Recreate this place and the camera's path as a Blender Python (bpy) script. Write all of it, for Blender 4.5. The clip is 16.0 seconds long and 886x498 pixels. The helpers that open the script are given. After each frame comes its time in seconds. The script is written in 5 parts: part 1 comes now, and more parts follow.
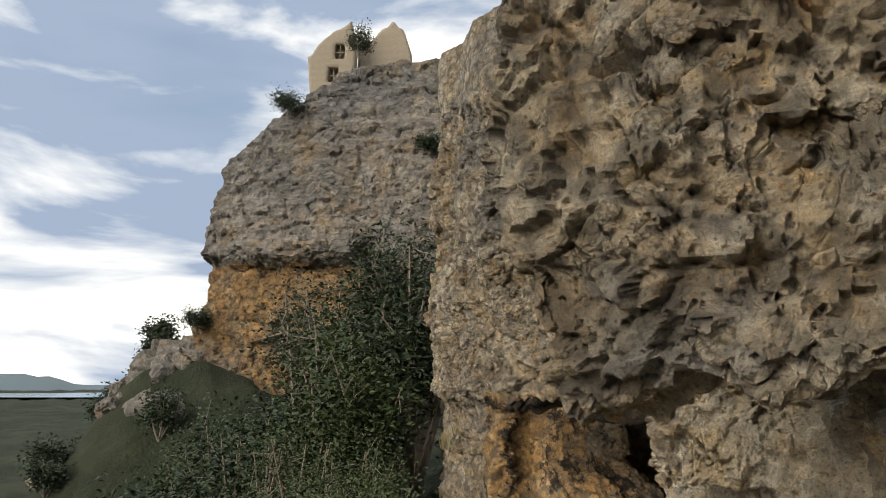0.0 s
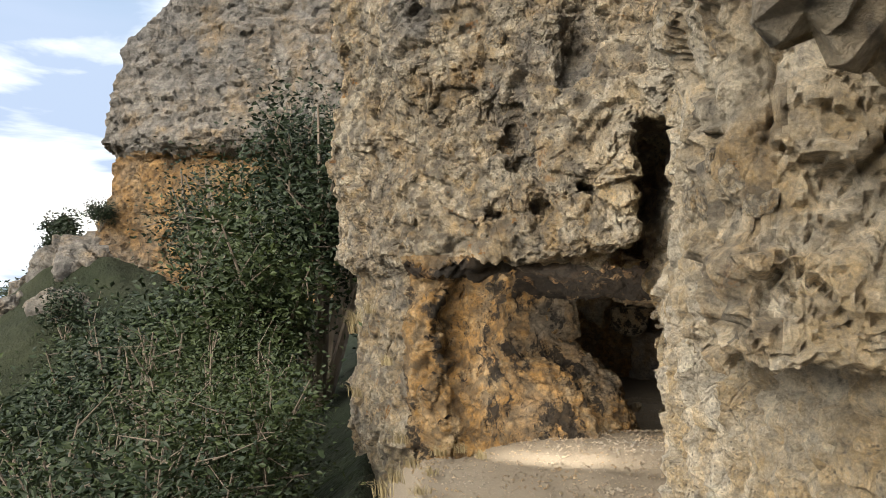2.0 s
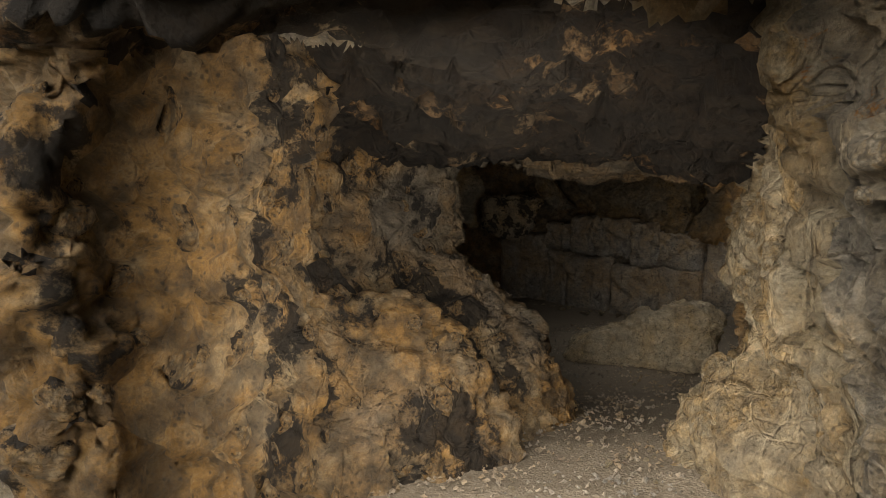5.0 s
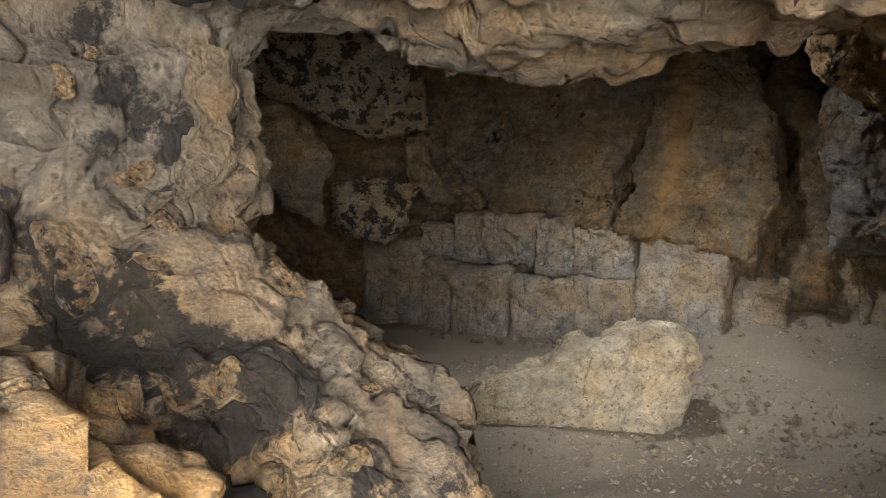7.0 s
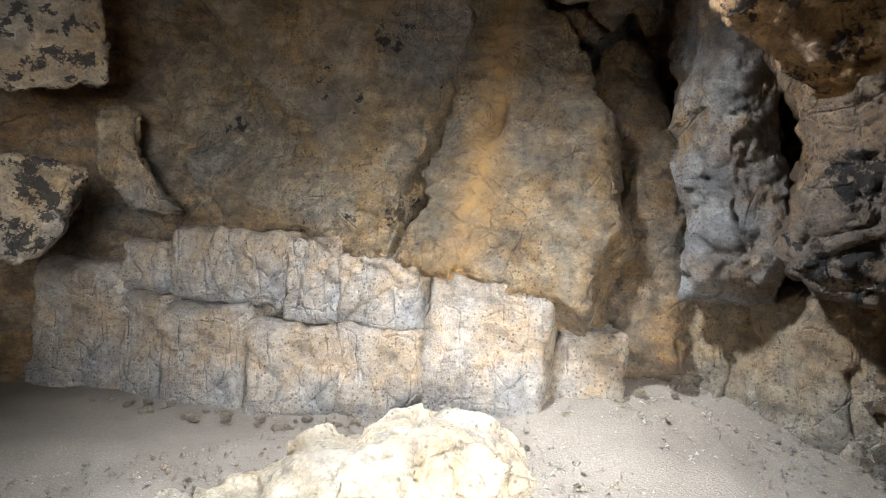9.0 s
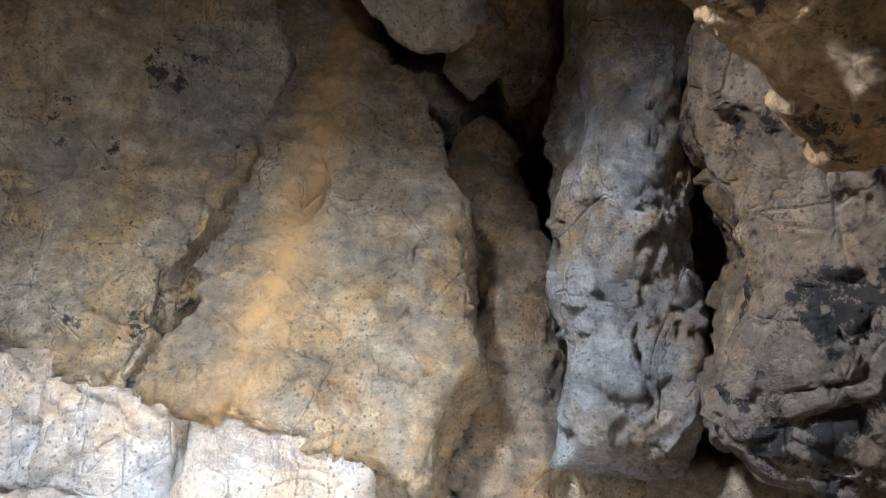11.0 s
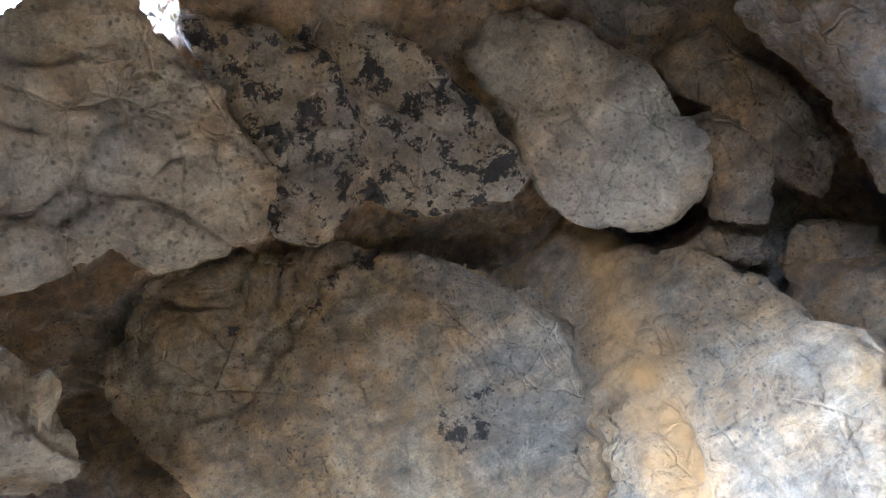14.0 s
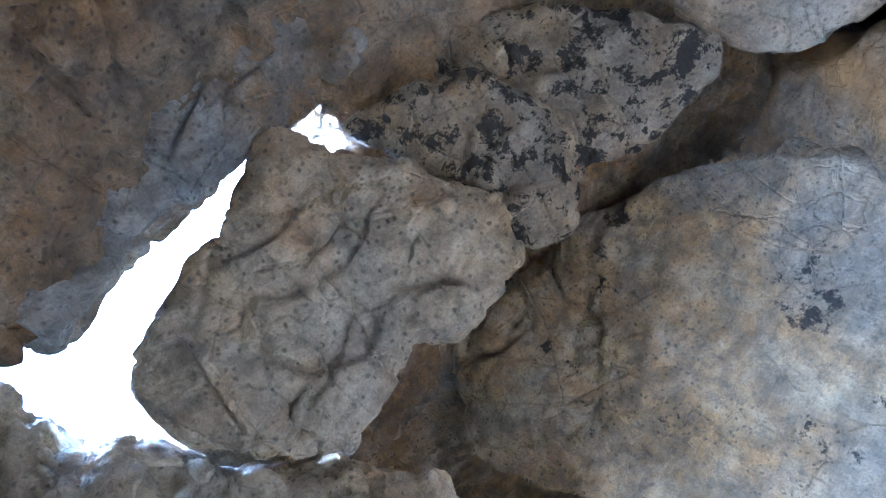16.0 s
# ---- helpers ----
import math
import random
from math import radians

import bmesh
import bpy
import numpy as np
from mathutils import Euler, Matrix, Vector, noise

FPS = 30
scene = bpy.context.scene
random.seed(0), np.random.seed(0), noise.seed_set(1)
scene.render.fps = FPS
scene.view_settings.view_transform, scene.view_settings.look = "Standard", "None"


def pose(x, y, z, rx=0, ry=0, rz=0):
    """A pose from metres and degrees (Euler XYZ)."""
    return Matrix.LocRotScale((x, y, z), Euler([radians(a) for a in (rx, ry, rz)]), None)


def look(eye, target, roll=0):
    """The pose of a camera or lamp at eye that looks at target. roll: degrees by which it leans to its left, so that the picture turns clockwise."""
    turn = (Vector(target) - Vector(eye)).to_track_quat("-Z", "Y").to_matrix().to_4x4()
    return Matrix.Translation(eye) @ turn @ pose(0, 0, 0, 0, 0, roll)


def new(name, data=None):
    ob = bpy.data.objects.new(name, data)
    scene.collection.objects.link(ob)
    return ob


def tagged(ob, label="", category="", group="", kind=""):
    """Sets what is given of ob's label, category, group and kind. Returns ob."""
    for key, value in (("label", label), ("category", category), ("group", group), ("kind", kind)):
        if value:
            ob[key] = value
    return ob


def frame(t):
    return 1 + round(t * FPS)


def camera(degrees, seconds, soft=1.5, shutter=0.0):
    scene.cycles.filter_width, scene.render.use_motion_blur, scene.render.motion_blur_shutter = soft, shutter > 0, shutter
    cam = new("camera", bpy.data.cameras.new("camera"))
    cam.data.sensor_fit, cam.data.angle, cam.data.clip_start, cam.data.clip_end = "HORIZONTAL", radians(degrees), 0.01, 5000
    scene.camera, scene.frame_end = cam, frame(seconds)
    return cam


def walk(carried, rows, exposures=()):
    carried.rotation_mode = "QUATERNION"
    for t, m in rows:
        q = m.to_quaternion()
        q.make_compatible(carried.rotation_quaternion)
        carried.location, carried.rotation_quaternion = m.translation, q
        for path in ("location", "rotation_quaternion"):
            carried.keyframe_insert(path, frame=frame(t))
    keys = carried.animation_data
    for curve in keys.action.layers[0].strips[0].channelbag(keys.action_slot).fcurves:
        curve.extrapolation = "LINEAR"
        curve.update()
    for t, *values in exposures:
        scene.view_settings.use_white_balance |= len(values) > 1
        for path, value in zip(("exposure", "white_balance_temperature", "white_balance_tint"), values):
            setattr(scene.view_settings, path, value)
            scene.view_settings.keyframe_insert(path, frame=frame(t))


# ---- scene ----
cam = camera(60.0, 16.0, soft=0.6)
PATH = [
    (0, (-2.822, -12.595, 2.362), (-2.895, -10.619, 2.664), 1.4),
    (0.5, (-2.850, -12.046, 2.250), (-2.906, -10.064, 2.516), 1.6),
    (1, (-2.902, -11.347, 2.150), (-2.931, -9.358, 2.357), 1.4),
    (1.5, (-2.794, -10.458, 2.018), (-2.761, -8.462, 2.139), 1.1),
    (2, (-2.704, -9.535, 1.912), (-2.575, -7.540, 1.952), 0.7),
    (2.5, (-2.588, -8.591, 1.765), (-2.366, -6.603, 1.759), 0.7),
    (3, (-2.395, -7.664, 1.657), (-2.119, -5.684, 1.619), 1.2),
    (3.2, (-2.324, -7.306, 1.603), (-2.035, -5.327, 1.556), 1.2),
    (5.3, (-1.631, -3.323, 1.350), (-1.019, -1.430, 1.141), -0.3),
    (5.5, (-1.531, -3.016, 1.312), (-0.892, -1.132, 1.103), -0.7),
    (6, (-1.241, -2.153, 1.148), (-0.533, -0.293, 0.949), -0.4),
    (6.5, (-0.863, -1.358, 1.010), (-0.072, 0.471, 0.837), -0.0),
    (7, (-0.518, -0.642, 0.893), (0.379, 1.140, 0.752), -0.3),
    (7.5, (-0.044, 0.048, 0.797), (0.946, 1.781, 0.674), -0.0),
    (8, (0.476, 0.588, 0.721), (1.550, 2.272, 0.618), 0.6),
    (8.5, (0.853, 1.063, 0.683), (2.053, 2.662, 0.623), 1.3),
    (9, (1.290, 1.460, 0.686), (2.630, 2.945, 0.652), 2.6),
    (9.5, (1.686, 1.796, 0.691), (3.152, 3.157, 0.693), 4.1),
    (10, (1.921, 2.026, 0.685), (3.465, 3.295, 0.756), 5.0),
    (10.2, (2.050, 2.153, 0.671), (3.622, 3.383, 0.789), 5.2),
    (12.3, (3.445, 3.100, 1.044), (4.980, 4.259, 1.592), 4.0),
    (12.5, (3.444, 3.100, 1.053), (4.929, 4.311, 1.625), 1.8),
    (13, (3.441, 3.100, 1.074), (4.758, 4.435, 1.769), -4.9),
    (13.5, (3.439, 3.100, 1.096), (4.557, 4.532, 1.931), -16.5),
    (14, (3.436, 3.100, 1.118), (4.359, 4.580, 2.095), -26.6),
    (14.5, (3.433, 3.100, 1.139), (4.240, 4.577, 2.219), -34.7),
    (15, (3.431, 3.100, 1.161), (4.132, 4.555, 2.339), -42.3),
    (15.5, (3.428, 3.100, 1.182), (3.966, 4.574, 2.423), -47.3),
    (16, (3.425, 3.100, 1.204), (3.806, 4.608, 2.461), -50.8),
]
walk(cam, [(t, look(eye, target, roll)) for t, eye, target, roll in PATH],
     exposures=[(0.0, -0.1, 6500, 10), (1.0, 0.3, 6500, 10), (2.0, 0.55, 6500, 10), (3.2, 0.75, 6500, 10), (5.3, 0.0, 6500, 10), (6.2, 1.3, 6300, 10), (7.0, 2.4, 5800, 10),
                (8.0, 3.8, 5300, 10), (9.0, 4.4, 5200, 10), (10.2, 4.6, 4800, 10), (12.5, 5.6, 4800, 10), (14.5, 7.0, 4000, 10), (16.0, 7.2, 3700, 8)])

# ---- light: a bright clouded sky, the sun hidden behind the clouds over the valley ----
world = bpy.data.worlds.new("sky")
scene.world = world
world.use_nodes = True
SUN_ELEVATION, SUN_TURN = radians(24), radians(-128)


def build_sky():
    nt = world.node_tree
    nt.nodes.clear()
    n, link = nt.nodes.new, nt.links.new
    out, bg = n("ShaderNodeOutputWorld"), n("ShaderNodeBackground")
    sky = n("ShaderNodeTexSky")
    sky.sky_type, sky.sun_disc = "NISHITA", False
    sky.sun_elevation, sky.sun_rotation = SUN_ELEVATION, SUN_TURN
    sky.air_density, sky.dust_density, sky.altitude = 1.2, 2.5, 300
    co, mp = n("ShaderNodeTexCoord"), n("ShaderNodeMapping")
    mp.inputs["Scale"].default_value = (1.0, 1.0, 3.4)
    mp.inputs["Location"].default_value = (0.35, 0.1, 0.4)
    big, fine = n("ShaderNodeTexNoise"), n("ShaderNodeTexNoise")
    big.inputs["Scale"].default_value, big.inputs["Detail"].default_value = 2.6, 7.0
    big.inputs["Roughness"].default_value, big.inputs["Distortion"].default_value = 0.52, 0.35
    fine.inputs["Scale"].default_value, fine.inputs["Detail"].default_value = 1.1, 5.0
    cover, tone = n("ShaderNodeValToRGB"), n("ShaderNodeValToRGB")
    cover.color_ramp.elements[0].position, cover.color_ramp.elements[1].position = 0.30, 0.46
    tone.color_ramp.elements[0].position, tone.color_ramp.elements[0].color = 0.40, (2.6, 3.2, 4.2, 1)
    tone.color_ramp.elements[1].position, tone.color_ramp.elements[1].color = 0.60, (11.5, 11.0, 9.8, 1)
    mix = n("ShaderNodeMixRGB")
    link(co.outputs["Generated"], mp.inputs["Vector"])
    for tex in (big, fine):
        link(mp.outputs["Vector"], tex.inputs["Vector"])
    link(big.outputs["Fac"], tone.inputs["Fac"])
    link(fine.outputs["Fac"], cover.inputs["Fac"])
    link(cover.outputs["Color"], mix.inputs["Fac"])
    link(sky.outputs["Color"], mix.inputs["Color1"])
    link(tone.outputs["Color"], mix.inputs["Color2"])
    link(mix.outputs["Color"], bg.inputs["Color"])
    bg.inputs["Strength"].default_value = 0.16
    link(bg.outputs["Background"], out.inputs["Surface"])


build_sky()
sun = new("sun", bpy.data.lights.new("sun", "SUN"))
sun.data.energy, sun.data.angle, sun.data.color = 5.0, radians(45), (1.0, 0.93, 0.82)
sun.matrix_world = pose(0, 0, 0, 90 - 24, 0, -52)



def sky_lamp(name, eye, target, width, height, energy, color, spread=170):
    """Daylight that enters by an opening in the rock."""
    lamp = new(name, bpy.data.lights.new(name, "AREA"))
    lamp.data.shape, lamp.data.size, lamp.data.size_y = "RECTANGLE", width, height
    lamp.data.energy, lamp.data.color, lamp.data.spread = energy, color, radians(spread)
    lamp.matrix_world = look(eye, target)


sky_lamp("mouth_daylight", (-0.95, -1.7, 0.85), (-0.35, 1.0, 0.4), 1.2, 1.4, 55, (1.0, 0.93, 0.82), 150)
sky_lamp("cleft_daylight", (3.25, 4.70, 3.10), (4.7, 4.2, -0.8), 0.3, 0.25, 11, (1.0, 0.97, 0.92), 114)

# ---- noise and rock shaping ----


def hashed(ix, iy, iz, seed):
    h = (ix.astype(np.int64) * 374761393 + iy.astype(np.int64) * 668265263 + iz.astype(np.int64) * 2147483647 + seed * 974634777) & 0x7FFFFFFF
    h = ((h ^ (h >> 13)) * 1274126177) & 0x7FFFFFFF
    h = ((h ^ (h >> 11)) * 1597334677) & 0x7FFFFFFF
    return ((h ^ (h >> 16)) & 0xFFFF).astype(np.float32) / 65535.0


def smooth_noise(p, size, seed=0):
    """Value noise in -1..1 at points p (n x 3)."""
    q = p / size
    i = np.floor(q)
    u = q - i
    u = u * u * (3 - 2 * u)
    i = i.astype(np.int64)
    total = 0
    for dx in (0, 1):
        for dy in (0, 1):
            for dz in (0, 1):
                w = (u[:, 0] if dx else 1 - u[:, 0]) * (u[:, 1] if dy else 1 - u[:, 1]) * (u[:, 2] if dz else 1 - u[:, 2])
                total = total + w * hashed(i[:, 0] + dx, i[:, 1] + dy, i[:, 2] + dz, seed)
    return total * 2 - 1


def fractal(p, size, octaves=3, seed=0, gain=0.5):
    total, amp = 0, 1.0
    for k in range(octaves):
        total = total + amp * smooth_noise(p, size / 2**k, seed + 17 * k)
        amp *= gain
    return total


def cells(p, size, seed=0):
    """Cellular pattern: distance to the nearest seed, to the border, and a tilted facet height for each cell."""
    q = p / size
    base = np.floor(q).astype(np.int64)
    n = len(p)
    d1, d2 = np.full(n, 9.0, np.float32), np.full(n, 9.0, np.float32)
    facet = np.zeros(n, np.float32)
    for dx in (-1, 0, 1):
        for dy in (-1, 0, 1):
            for dz in (-1, 0, 1):
                c = base + (dx, dy, dz)
                r = [hashed(c[:, 0], c[:, 1], c[:, 2], seed + k) for k in range(3)]
                off = np.stack([q[:, k] - c[:, k] - r[k] for k in range(3)], 1)
                d = np.sqrt((off**2).sum(1))
                h = [hashed(c[:, 0], c[:, 1], c[:, 2], seed + 7 + k) - 0.5 for k in range(4)]
                f = h[0] * 1.2 + 1.3 * (off[:, 0] * h[1] + off[:, 1] * h[2] + off[:, 2] * h[3])
                near = d < d1
                d2 = np.where(near, d1, np.minimum(d2, d))
                facet = np.where(near, f, facet)
                d1 = np.where(near, d, d1)
    return d1, d2 - d1, facet


def polygon_field(x, y, corners):
    """Signed distance in plan to a polygon, below zero inside."""
    pts = np.array(corners, np.float32)
    d = np.full(x.shape, 1e9, np.float32)
    inside = np.zeros(x.shape, bool)
    for a, b in zip(pts, np.roll(pts, -1, 0)):
        ex, ey = b - a
        wx, wy = x - a[0], y - a[1]
        t = np.clip((wx * ex + wy * ey) / (ex * ex + ey * ey), 0, 1)
        d = np.minimum(d, (wx - ex * t) ** 2 + (wy - ey * t) ** 2)
        if ey != 0:
            inside ^= ((a[1] > y) != (b[1] > y)) & (x < ex * wy / ey + a[0])
    d = np.sqrt(d)
    return np.where(inside, -d, d)


def prism(x, y, z, corners, low, high):
    return np.maximum(polygon_field(x, y, corners), np.maximum(low - z, z - high))


def ellipsoid(x, y, z, c, r):
    k = np.sqrt(((x - c[0]) / r[0]) ** 2 + ((y - c[1]) / r[1]) ** 2 + ((z - c[2]) / r[2]) ** 2)
    return (k - 1) * min(r)


def join(a, b, k=0.15):
    h = np.clip(0.5 + 0.5 * (b - a) / k, 0, 1)
    return b * (1 - h) + a * h - k * h * (1 - h)


def cut(a, b, k=0.15):
    return -join(-a, b, k)


def net(field, low, high, step):
    """Skin of the zero level of field(p) as quads, from a regular grid."""
    axes = [np.arange(l, h + step, step, dtype=np.float32) for l, h in zip(low, high)]
    shape = tuple(len(a) for a in axes)
    X, Y, Z = np.meshgrid(*axes, indexing="ij")
    v = field(X, Y, Z).astype(np.float32)
    del X, Y, Z
    v[0], v[-1], v[:, 0], v[:, -1], v[:, :, 0], v[:, :, -1] = 1, 1, 1, 1, 1, 1
    inside = v < 0
    n0, n1, n2 = shape
    corner = sum(inside[a:n0 - 1 + a, b:n1 - 1 + b, c:n2 - 1 + c].astype(np.int8) for a in (0, 1) for b in (0, 1) for c in (0, 1))
    cell = np.argwhere((corner > 0) & (corner < 8))
    index = np.full((n0 - 1, n1 - 1, n2 - 1), -1, np.int32)
    index[tuple(cell.T)] = np.arange(len(cell))
    total, count = np.zeros((len(cell), 3), np.float32), np.zeros(len(cell), np.float32)
    offs = [(a, b, c) for a in (0, 1) for b in (0, 1) for c in (0, 1)]
    for i in range(8):
        for j in range(i + 1, 8):
            if sum(abs(p - q) for p, q in zip(offs[i], offs[j])) == 1:
                a, b = cell + offs[i], cell + offs[j]
                va, vb = v[tuple(a.T)], v[tuple(b.T)]
                crossing = (va < 0) != (vb < 0)
                t = np.where(crossing, va / np.where(crossing, va - vb, 1), 0)[:, None]
                total += np.where(crossing[:, None], a + (b - a) * t, 0)
                count += crossing
    verts = total / count[:, None] * step + np.array([a[0] for a in axes], np.float32)
    faces = []
    for axis in range(3):
        e = np.zeros(3, int)
        e[axis] = 1
        u, w = [k for k in range(3) if k != axis]
        lo = [slice(1, s - 1) for s in shape]
        lo[axis] = slice(0, shape[axis] - 1)
        hi = list(lo)
        hi[axis] = slice(1, shape[axis])
        a, b = inside[tuple(lo)], inside[tuple(hi)]
        at = np.argwhere(a != b) + [0 if k == axis else 1 for k in range(3)]
        flip = inside[tuple(at.T)]
        eu, ew = np.zeros(3, int), np.zeros(3, int)
        eu[u], ew[w] = 1, 1
        q = np.stack([index[tuple((at - eu - ew).T)], index[tuple((at - ew).T)], index[tuple(at.T)], index[tuple((at - eu).T)]], 1)
        if axis == 1:
            flip = ~flip
        q[~flip] = q[~flip][:, ::-1]
        faces.append(q)
    return verts, np.concatenate(faces)


def vertex_normals(verts, faces):
    n = np.cross(verts[faces[:, 2]] - verts[faces[:, 0]], verts[faces[:, 3]] - verts[faces[:, 1]])
    out = np.zeros_like(verts)
    for k in range(4):
        np.add.at(out, faces[:, k], n)
    return out / (np.linalg.norm(out, axis=1)[:, None] + 1e-9)


def refine(verts, faces):
    """Each quad into four, with the old corners relaxed a little."""
    edges = np.concatenate([faces[:, [k, (k + 1) % 4]] for k in range(4)])
    edges.sort(axis=1)
    uniq, inv = np.unique(edges, axis=0, return_inverse=True)
    inv = inv.reshape(-1)
    mids = verts[uniq].mean(1)
    cents = verts[faces].mean(1)
    n, m, f = len(verts), len(uniq), len(faces)
    e = [n + inv[k * f:(k + 1) * f] for k in range(4)]
    c = n + m + np.arange(f)
    new_faces = np.concatenate([np.stack([faces[:, k], e[k], c, e[k - 1]], 1) for k in range(4)])
    return np.concatenate([verts, mids, cents]), new_faces


def solid(name, verts, faces, material, smooth=False, parent=None):
    mesh = bpy.data.meshes.new(name)
    mesh.from_pydata(verts.tolist() if hasattr(verts, "tolist") else verts, [], faces.tolist() if hasattr(faces, "tolist") else faces)
    mesh.materials.append(material)
    mesh.polygons.foreach_set("use_smooth", [smooth] * len(mesh.polygons))
    mesh.update()
    ob = new(name, mesh)
    if parent:
        ob.parent = parent
    return ob


def part(name, bm, material, parent, label="", smooth=False):
    mesh = bpy.data.meshes.new(name)
    bm.to_mesh(mesh)
    bm.free()
    mesh.materials.append(material)
    mesh.polygons.foreach_set("use_smooth", [smooth] * len(mesh.polygons))
    ob = new(name, mesh)
    ob.parent = parent
    return tagged(ob, label)


# ---- materials ----


class Nodes:
    """A small helper that chains shader nodes."""

    def __init__(self, name):
        self.mat = bpy.data.materials.new(name)
        self.mat.use_nodes = True
        self.nt = self.mat.node_tree
        self.nt.nodes.clear()
        self.out = self.add("ShaderNodeOutputMaterial")
        self.bsdf = self.add("ShaderNodeBsdfPrincipled")
        self.nt.links.new(self.bsdf.outputs["BSDF"], self.out.inputs["Surface"])
        self.co = self.add("ShaderNodeTexCoord").outputs["Object"]

    def add(self, kind, **inputs):
        node = self.nt.nodes.new(kind)
        for key, value in inputs.items():
            self.put(node, key.replace("_", " "), value)
        return node

    def put(self, node, key, value):
        if hasattr(value, "is_output"):
            self.nt.links.new(value, node.inputs[key])
        else:
            node.inputs[key].default_value = value

    def stretched(self, scale, turn=(0, 0, 0)):
        m = self.add("ShaderNodeMapping", Vector=self.co)
        m.inputs["Scale"].default_value = scale
        m.inputs["Rotation"].default_value = turn
        return m.outputs["Vector"]

    def noise(self, scale, detail=4.0, rough=0.6, vector=None, distort=0.0):
        return self.add("ShaderNodeTexNoise", Vector=vector or self.co, Scale=scale, Detail=detail, Roughness=rough, Distortion=distort).outputs["Fac"]

    def voronoi(self, scale, feature="F1", vector=None, output="Distance"):
        v = self.nt.nodes.new("ShaderNodeTexVoronoi")
        v.feature = feature
        self.put(v, "Vector", vector or self.co)
        self.put(v, "Scale", scale)
        return v.outputs[output]

    def ramp(self, fac, *stops):
        r = self.add("ShaderNodeValToRGB", Fac=fac)
        e = r.color_ramp.elements
        while len(e) < len(stops):
            e.new(0.5)
        for el, (pos, col) in zip(e, stops):
            el.position = pos
            el.color = (col, col, col, 1) if isinstance(col, (int, float)) else (*col, 1)
        return r.outputs["Color"]

    def mix(self, fac, a, b, blend="MIX"):
        m = self.nt.nodes.new("ShaderNodeMixRGB")
        m.blend_type = blend
        for key, value in (("Fac", fac), ("Color1", a), ("Color2", b)):
            self.put(m, key, (*value, 1) if isinstance(value, tuple) and len(value) == 3 else value)
        return m.outputs["Color"]

    def math(self, op, a, b=0.5):
        m = self.nt.nodes.new("ShaderNodeMath")
        m.operation = op
        for k, value in enumerate((a, b)):
            if hasattr(value, "is_output"):
                self.nt.links.new(value, m.inputs[k])
            else:
                m.inputs[k].default_value = value
        return m.outputs[0]

    def bump(self, height, strength, distance, normal=None):
        b = self.add("ShaderNodeBump", Strength=strength, Distance=distance, Height=height)
        if normal:
            self.put(b, "Normal", normal)
        return b.outputs["Normal"]

    def finish(self, color, rough=0.9, normal=None, spec=0.25):
        self.put(self.bsdf, "Base Color", color)
        self.put(self.bsdf, "Roughness", rough)
        self.put(self.bsdf, "Specular IOR Level", spec)
        if normal:
            self.put(self.bsdf, "Normal", normal)
        return self.mat


